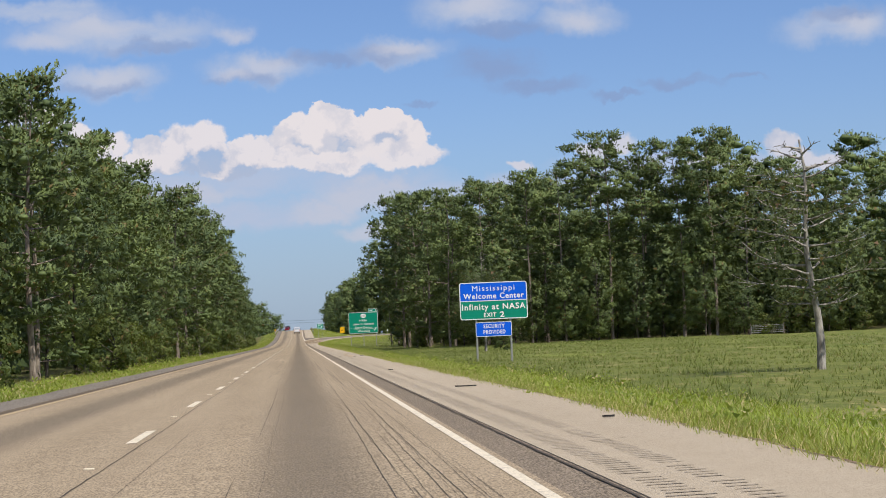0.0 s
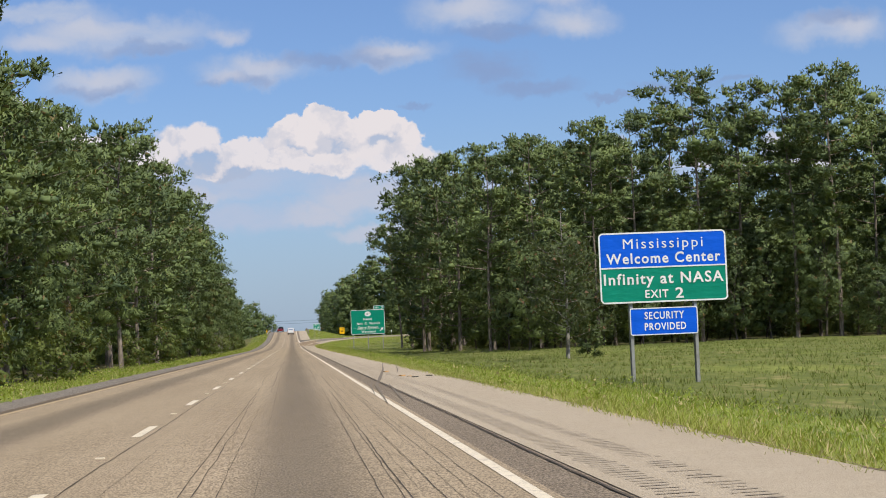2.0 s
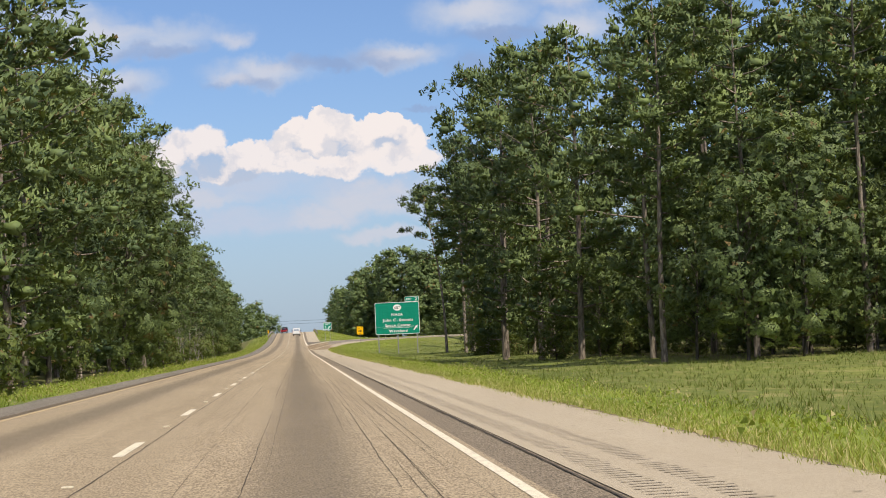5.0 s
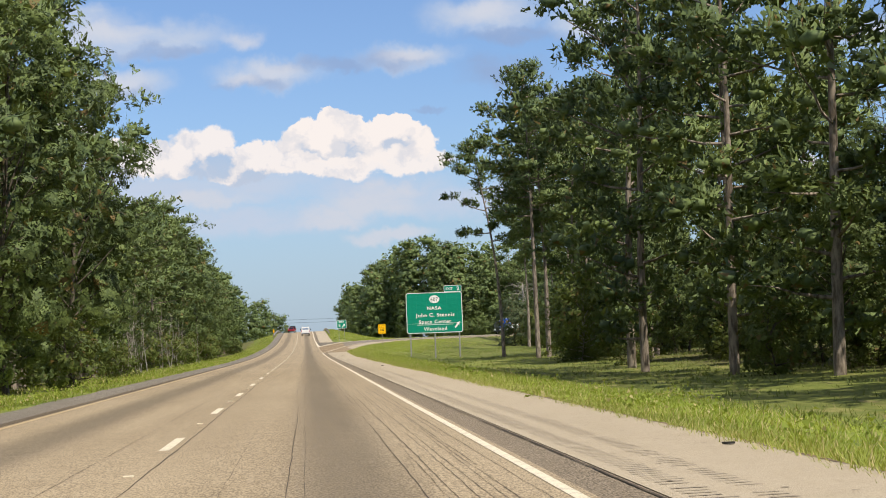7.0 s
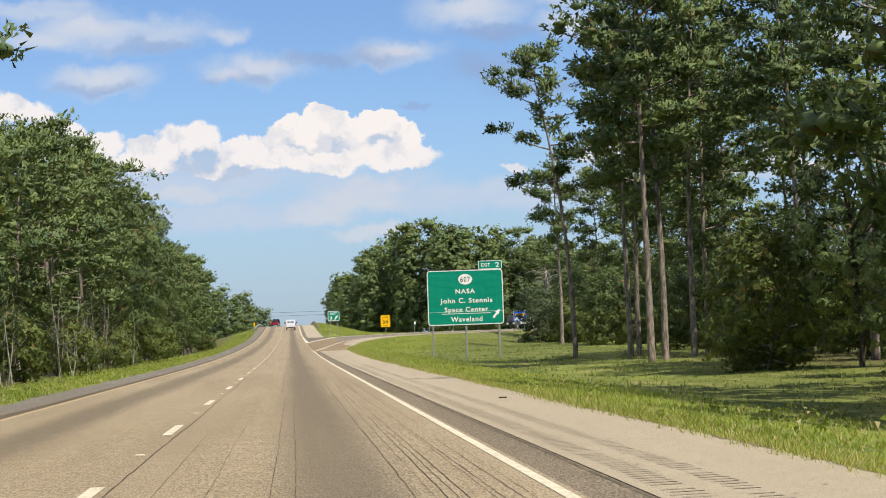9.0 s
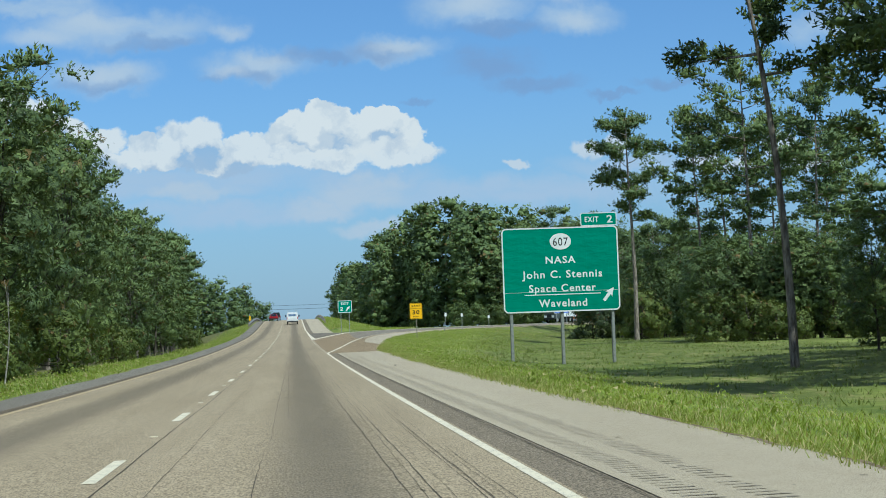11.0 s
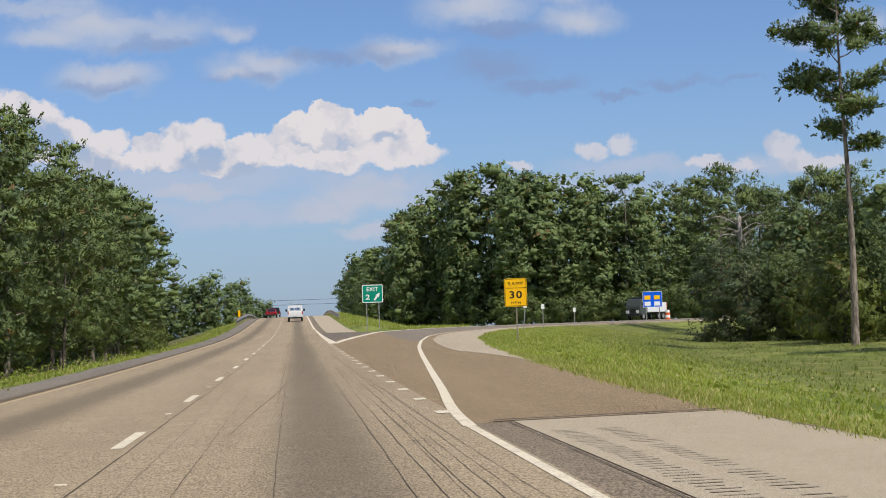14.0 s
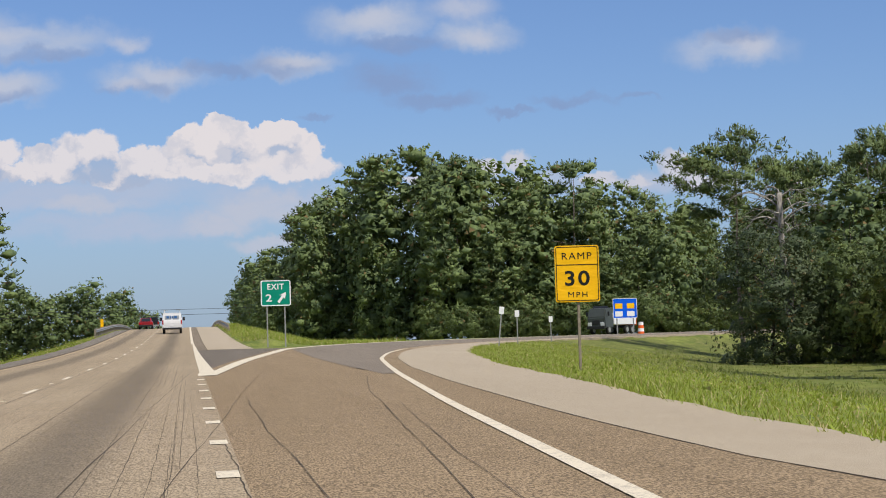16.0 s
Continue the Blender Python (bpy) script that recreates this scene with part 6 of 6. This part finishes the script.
SCRAP = material("dry_leaf", plain((0.52, 0.30, 0.10, 1), 0.8, vary=0.25, scale=20))
for x, y, turn in ((3.12, 113.0, 20), (3.24, 111.9, 75), (3.05, 120.5, 10)):
    bm = bmesh.new()
    ring = [bm.verts.new((0.11 * math.cos(a) * (1 + 0.3 * math.sin(3 * a)), 0.07 * math.sin(a), 0.012 + 0.02 * math.cos(2 * a))) for a in np.linspace(0, 2 * math.pi, 10)[:-1]]
    mid = bm.verts.new((0, 0, 0.035))
    for k in range(9):
        bm.faces.new((ring[k], ring[(k + 1) % 9], mid))
    o = part("litter", bm, SCRAP)
    o.matrix_basis = pose(x, y, float(surface(x, y)) + 0.012, 0, 0, turn)
    tagged(o, "curled orange-brown scrap lying on the pale shoulder", "litter", "scraps on the shoulder")


# ---- vehicles ----
WHITE_PAINT = material("white_car_paint", plain((0.78, 0.78, 0.77, 1), 0.3, 0, 0.5, 0.04))
RED_PAINT = material("red_car_paint", plain((0.28, 0.012, 0.020, 1), 0.25, 0, 0.5, 0.06))
BLACK_PAINT = material("black_car_paint", plain((0.018, 0.018, 0.020, 1), 0.25, 0, 0.5, 0.06))
GREY_PAINT = material("grey_truck_paint", plain((0.060, 0.070, 0.062, 1), 0.5, 0, 0.5, 0.1))
DARK_GLASS = material("dark_glass", plain((0.012, 0.014, 0.016, 1), 0.05, 0, 0.7, 0.0))
TAIL_RED = material("tail_light_red", plain((0.45, 0.010, 0.010, 1), 0.2, 0, 0.5, 0.05))
LAMP_CLEAR = material("headlamp", plain((0.75, 0.75, 0.72, 1), 0.15, 0, 0.6, 0.05))
ORANGE = material("orange_sheeting", sheeting((0.75, 0.13, 0.02, 1)))
BLUE_MARK = material("blue_vinyl", plain((0.05, 0.16, 0.40, 1), 0.5))
PLASTIC = material("black_plastic", plain((0.020, 0.020, 0.020, 1), 0.6))


def hull_bm(outline, half, top_in=0.0, belt=1.0, bevel=0.05):
    """A vehicle body: a side outline (y, z) drawn across the width, narrower above the belt line."""
    bm = bmesh.new()
    rows = []
    for sgn in (-1, 1):
        rows.append([bm.verts.new((sgn * (half - (top_in * max(0.0, z - belt))), yy, z)) for yy, z in outline])
    a, b = rows
    bm.faces.new(a)
    bm.faces.new(b[::-1])
    for k in range(len(a)):
        j = (k + 1) % len(a)
        bm.faces.new((a[k], b[k], b[j], a[j]))
    bmesh.ops.recalc_face_normals(bm, faces=bm.faces)
    bmesh.ops.bevel(bm, geom=bm.edges, offset=bevel, segments=2, affect="EDGES")
    return bm


def wheel(parent, x, y, r, wide=0.22):
    w = part("wheel", tube_bm([(-wide / 2, 0, 0), (-wide / 2 + 0.02, 0, 0), (wide / 2 - 0.02, 0, 0), (wide / 2, 0, 0)], [r * 0.93, r, r, r * 0.93], 20), RUBBER, parent, "black tyre on a steel rim")
    w.matrix_basis = pose(x, y, r)
    part("rim", tube_bm([(-wide / 2 - 0.01, 0, 0), (wide / 2 + 0.01, 0, 0)], [r * 0.58, r * 0.58], 16), GALVANISED, w, "grey steel rim")


def set_on_road(ob, x, y, turn=0.0):
    z = float(surface(x, y))
    slope = math.degrees(math.atan((float(surface(x, y + 2)) - float(surface(x, y - 2))) / 4))
    ob.matrix_basis = pose(x, y, z + 0.005, slope, 0, turn)


van = thing("work_van", (0, 0, 0), "white work van with roof ladders seen from behind", "van")
part("body", hull_bm([(-2.7, 0.45), (-2.72, 1.15), (-2.55, 2.05), (1.2, 2.08), (1.9, 1.35), (2.75, 1.10), (2.8, 0.45)], 1.0, 0.10, 1.05, 0.06), WHITE_PAINT, van, "white van body")
for sg in (-1, 1):
    part("rear_door", box_bm((0.86, 0.03, 1.42), (sg * 0.45, -2.735, 1.20), 0.012), WHITE_PAINT, van, "white rear door").matrix_basis = pose(0, 0.055, 0.0, -4.0)
    part("rear_window", box_bm((0.62, 0.02, 0.42), (sg * 0.40, -2.66, 1.62), 0.008), material("pale_film", plain((0.42, 0.46, 0.50, 1), 0.3)), van, "rear window covered with pale film")
    part("tail_light", box_bm((0.13, 0.05, 0.42), (sg * 0.92, -2.70, 1.15), 0.015), TAIL_RED, van, "red tail light")
    part("mirror", box_bm((0.24, 0.14, 0.34), (sg * 1.16, 1.35, 1.45), 0.03), PLASTIC, van, "black door mirror")
    part("side_window", box_bm((0.02, 0.95, 0.50), (sg * 0.945, 1.0, 1.60), 0.006), DARK_GLASS, van, "dark side window")
    wheel(van, sg * 0.84, -1.65, 0.38)
    wheel(van, sg * 0.84, 1.75, 0.38)
    bm = tube_bm([(sg * 0.78, -2.5, 2.30), (sg * 0.78, 1.1, 2.30)], [0.03, 0.03], 6)
    for yy in (-2.2, -0.7, 0.8):
        tube_bm([(sg * 0.78, yy, 2.02), (sg * 0.78, yy, 2.30)], [0.025, 0.025], 6, bm)
    part("roof_rail", bm, WHITE_PAINT, van, "white roof rack rail")
    bm = bmesh.new()
    for dx in (-0.17, 0.17):
        tube_bm([(sg * 0.62 + dx, -2.75, 2.37), (sg * 0.62 + dx, 1.3, 2.37)], [0.035, 0.035], 6, bm)
    for yy in np.arange(-2.6, 1.2, 0.3):
        tube_bm([(sg * 0.62 - 0.17, yy, 2.37), (sg * 0.62 + 0.17, yy, 2.37)], [0.018, 0.018], 5, bm)
    part("ladder", bm, GALVANISED, van, "aluminium ladder on the roof rack")
part("bumper", box_bm((1.92, 0.20, 0.20), (0, -2.78, 0.52), 0.03), PLASTIC, van, "black rear bumper")
for k, (dx, wdt) in enumerate(((-0.42, 0.26), (-0.14, 0.10), (0.05, 0.16), (0.36, 0.30))):
    part("logo_bar", box_bm((wdt, 0.008, 0.22), (dx, -2.695, 1.66), 0.003), BLUE_MARK, van, "blue vinyl mark")
part("number_plate", box_bm((0.30, 0.01, 0.15), (0, -2.775, 0.86), 0.004), SIGN_WHITE, van, "plain pale number plate")
set_on_road(van, -0.12, 652)

red_car = thing("sedan", (0, 0, 0), "dark red sedan in the far lane", "car")
part("body", hull_bm([(-2.3, 0.35), (-2.32, 0.92), (-1.55, 1.02), (1.1, 0.98), (2.2, 0.78), (2.3, 0.35)], 0.91, 0.05, 0.8, 0.07), RED_PAINT, red_car, "dark red car body")
part("cabin", hull_bm([(-1.75, 0.98), (-1.0, 1.42), (0.2, 1.44), (1.0, 0.96)], 0.74, 0.25, 1.0, 0.05), RED_PAINT, red_car, "red roof and pillars")
part("rear_window", hull_bm([(-1.77, 1.03), (-1.10, 1.395), (-1.06, 1.39), (-1.70, 1.02)], 0.60, 0.2, 1.0, 0.005), DARK_GLASS, red_car, "dark rear window")
for sg in (-1, 1):
    part("tail_light", box_bm((0.38, 0.05, 0.16), (sg * 0.68, -2.31, 0.78), 0.015), TAIL_RED, red_car, "red tail light")
    wheel(red_car, sg * 0.80, -1.4, 0.32)
    wheel(red_car, sg * 0.80, 1.4, 0.32)
part("bumper", box_bm((1.74, 0.12, 0.22), (0, -2.33, 0.46), 0.03), PLASTIC, red_car, "dark rear bumper")
set_on_road(red_car, -3.85, 702)

suv = thing("pickup_truck", (0, 0, 0), "black pickup truck near the crest of the road", "truck")
part("body", hull_bm([(-2.8, 0.5), (-2.82, 1.15), (0.9, 1.18), (2.6, 1.10), (2.8, 0.5)], 1.0, 0.05, 0.9, 0.06), BLACK_PAINT, suv, "black truck body")
part("cab", hull_bm([(-1.0, 1.15), (-0.85, 1.82), (0.8, 1.85), (1.35, 1.15)], 0.90, 0.2, 1.15, 0.05), BLACK_PAINT, suv, "black cab")
part("rear_window", box_bm((1.3, 0.02, 0.42), (0, -0.95, 1.5), 0.006), DARK_GLASS, suv, "dark rear window")
for sg in (-1, 1):
    part("tail_light", box_bm((0.16, 0.05, 0.42), (sg * 0.88, -2.82, 0.92), 0.015), TAIL_RED, suv, "red tail light")
    wheel(suv, sg * 0.86, -1.7, 0.40)
    wheel(suv, sg * 0.86, 1.75, 0.40)
part("bumper", box_bm((1.9, 0.15, 0.2), (0, -2.86, 0.58), 0.03), GALVANISED, suv, "steel rear bumper")
set_on_road(suv, -3.7, 738)

lorry = thing("utility_truck", (0, 0, 0), "grey-nosed truck with a white body parked on the ramp", "truck")
part("cab", hull_bm([(-2.0, 0.7), (-2.05, 1.9), (-1.75, 2.9), (-0.2, 3.0), (0.0, 0.7)], 1.18, 0.06, 1.5, 0.10), GREY_PAINT, lorry, "dark grey truck cab")
part("windscreen", box_bm((1.9, 0.03, 0.75), (0, -1.99, 2.25), 0.02), DARK_GLASS, lorry, "dark windscreen").matrix_basis = pose(0, 0.35, 0.16, -15)
part("bed", box_bm((2.3, 5.2, 1.35), (0, 2.75, 1.75), 0.04), WHITE_PAINT, lorry, "white truck bed")
part("chassis", box_bm((1.0, 7.0, 0.3), (0, 1.6, 0.85), 0.03), PLASTIC, lorry, "black chassis")
part("bumper", box_bm((2.3, 0.2, 0.35), (0, -2.12, 0.75), 0.04), PLASTIC, lorry, "black front bumper")
part("grille", box_bm((0.9, 0.04, 0.5), (0, -2.06, 1.35), 0.02), PLASTIC, lorry, "black grille")
for sg in (-1, 1):
    part("headlamp", box_bm((0.5, 0.06, 0.42), (sg * 0.82, -2.07, 1.15), 0.04), LAMP_CLEAR, lorry, "pale headlamp")
    part("mirror", box_bm((0.2, 0.12, 0.5), (sg * 1.4, -1.6, 2.3), 0.02), PLASTIC, lorry, "black mirror")
    for yy in (-1.0, 3.2, 4.4):
        wheel(lorry, sg * 1.0, yy, 0.5, 0.3)
part("tail_board", box_bm((2.3, 0.08, 1.5), (0, 5.42, 1.7), 0.02), ORANGE, lorry, "orange tail board")
lorry.matrix_basis = pose(48.6, 668.0, float(surface(55.0, 668.0)) + 0.02, 0, 0, -42)
barrel = thing("traffic_barrel", (0, 0, 0), "orange and white striped barrel beside the parked truck", "traffic barrel")
for k in range(4):
    part("stripe", tube_bm([(0, 0, 0.28 * k), (0, 0, 0.28 * k + 0.28)], [0.30 - 0.02 * k, 0.28 - 0.02 * k], 18), ORANGE if k % 2 == 0 else SIGN_WHITE, barrel)
bx, by = 51.3, 662.0
barrel.matrix_basis = pose(bx, by, float(land(bx, by))) @ Matrix.Scale(1.25, 4)


# ---- guard rails at the bridge ----
for side, x in (("median", -7.6), ("ramp", 5.4)):
    rail = thing("guard_rail", (0, 0, 0), "galvanised guard rail on short posts near the bridge", "guard rail", "bridge guard rails")
    ys = np.arange(648, 800, 3.8)
    bm = bmesh.new()
    rows = []
    for y in ys:
        z = float(road_z(y)) + TILT_X * x
        rows.append([bm.verts.new((x + dx, y, z + dz)) for dx, dz in ((0, 0.42), (0.06, 0.48), (0, 0.56), (0.06, 0.64), (0, 0.72))])
    for r, q in zip(rows, rows[1:]):
        for k in range(4):
            bm.faces.new((r[k], r[k + 1], q[k + 1], q[k]))
    part("beam", bm, GALVANISED, rail, "ribbed steel beam")
    post_mesh = None
    for y in ys:
        z = float(road_z(y)) + TILT_X * x
        if post_mesh is None:
            o = part("post", box_bm((0.15, 0.20, 1.2), (0, 0, 0.2), 0.01), WOOD_POST, rail, "wooden post")
            post_mesh = o.data
        else:
            o = new("post", post_mesh)
            o.parent = rail
        o.matrix_basis = pose(x - 0.10 * (1 if x > 0 else -1) * -1, y, z)
marker = thing("marker_post", (-7.9, 668, float(land(-7.9, 668))), "yellow object marker by the guard rail", "marker post")
part("post", box_bm((0.06, 0.05, 1.6), (0, 0, 0.7)), GALVANISED, marker)
part("plate", plate_bm(0.32, 0.9, 0.02, 0.012, -0.03, 0, 1.35), SIGN_YELLOW, marker, "yellow reflector plate")
# wires across the road beyond the bridge
for k, z in enumerate((9.6, 10.6)):
    pts = [(x, 815, z - 0.9 * (1 - (x / 75) ** 2)) for x in np.linspace(-75, 75, 25)]
    tagged(part("power_line", tube_bm(pts, [0.035] * 25, 5), PLASTIC), "thin dark cable strung over the road", "cable")
for x in (-75, 75):
    p = part("utility_pole", tube_bm([(0, 0, -2), (0, 0, 12)], [0.17, 0.11], 10), WOOD_POST)
    p.matrix_basis = pose(x, 815, float(land(x, 815)))
    tagged(p, "wooden utility pole carrying cables", "utility pole")
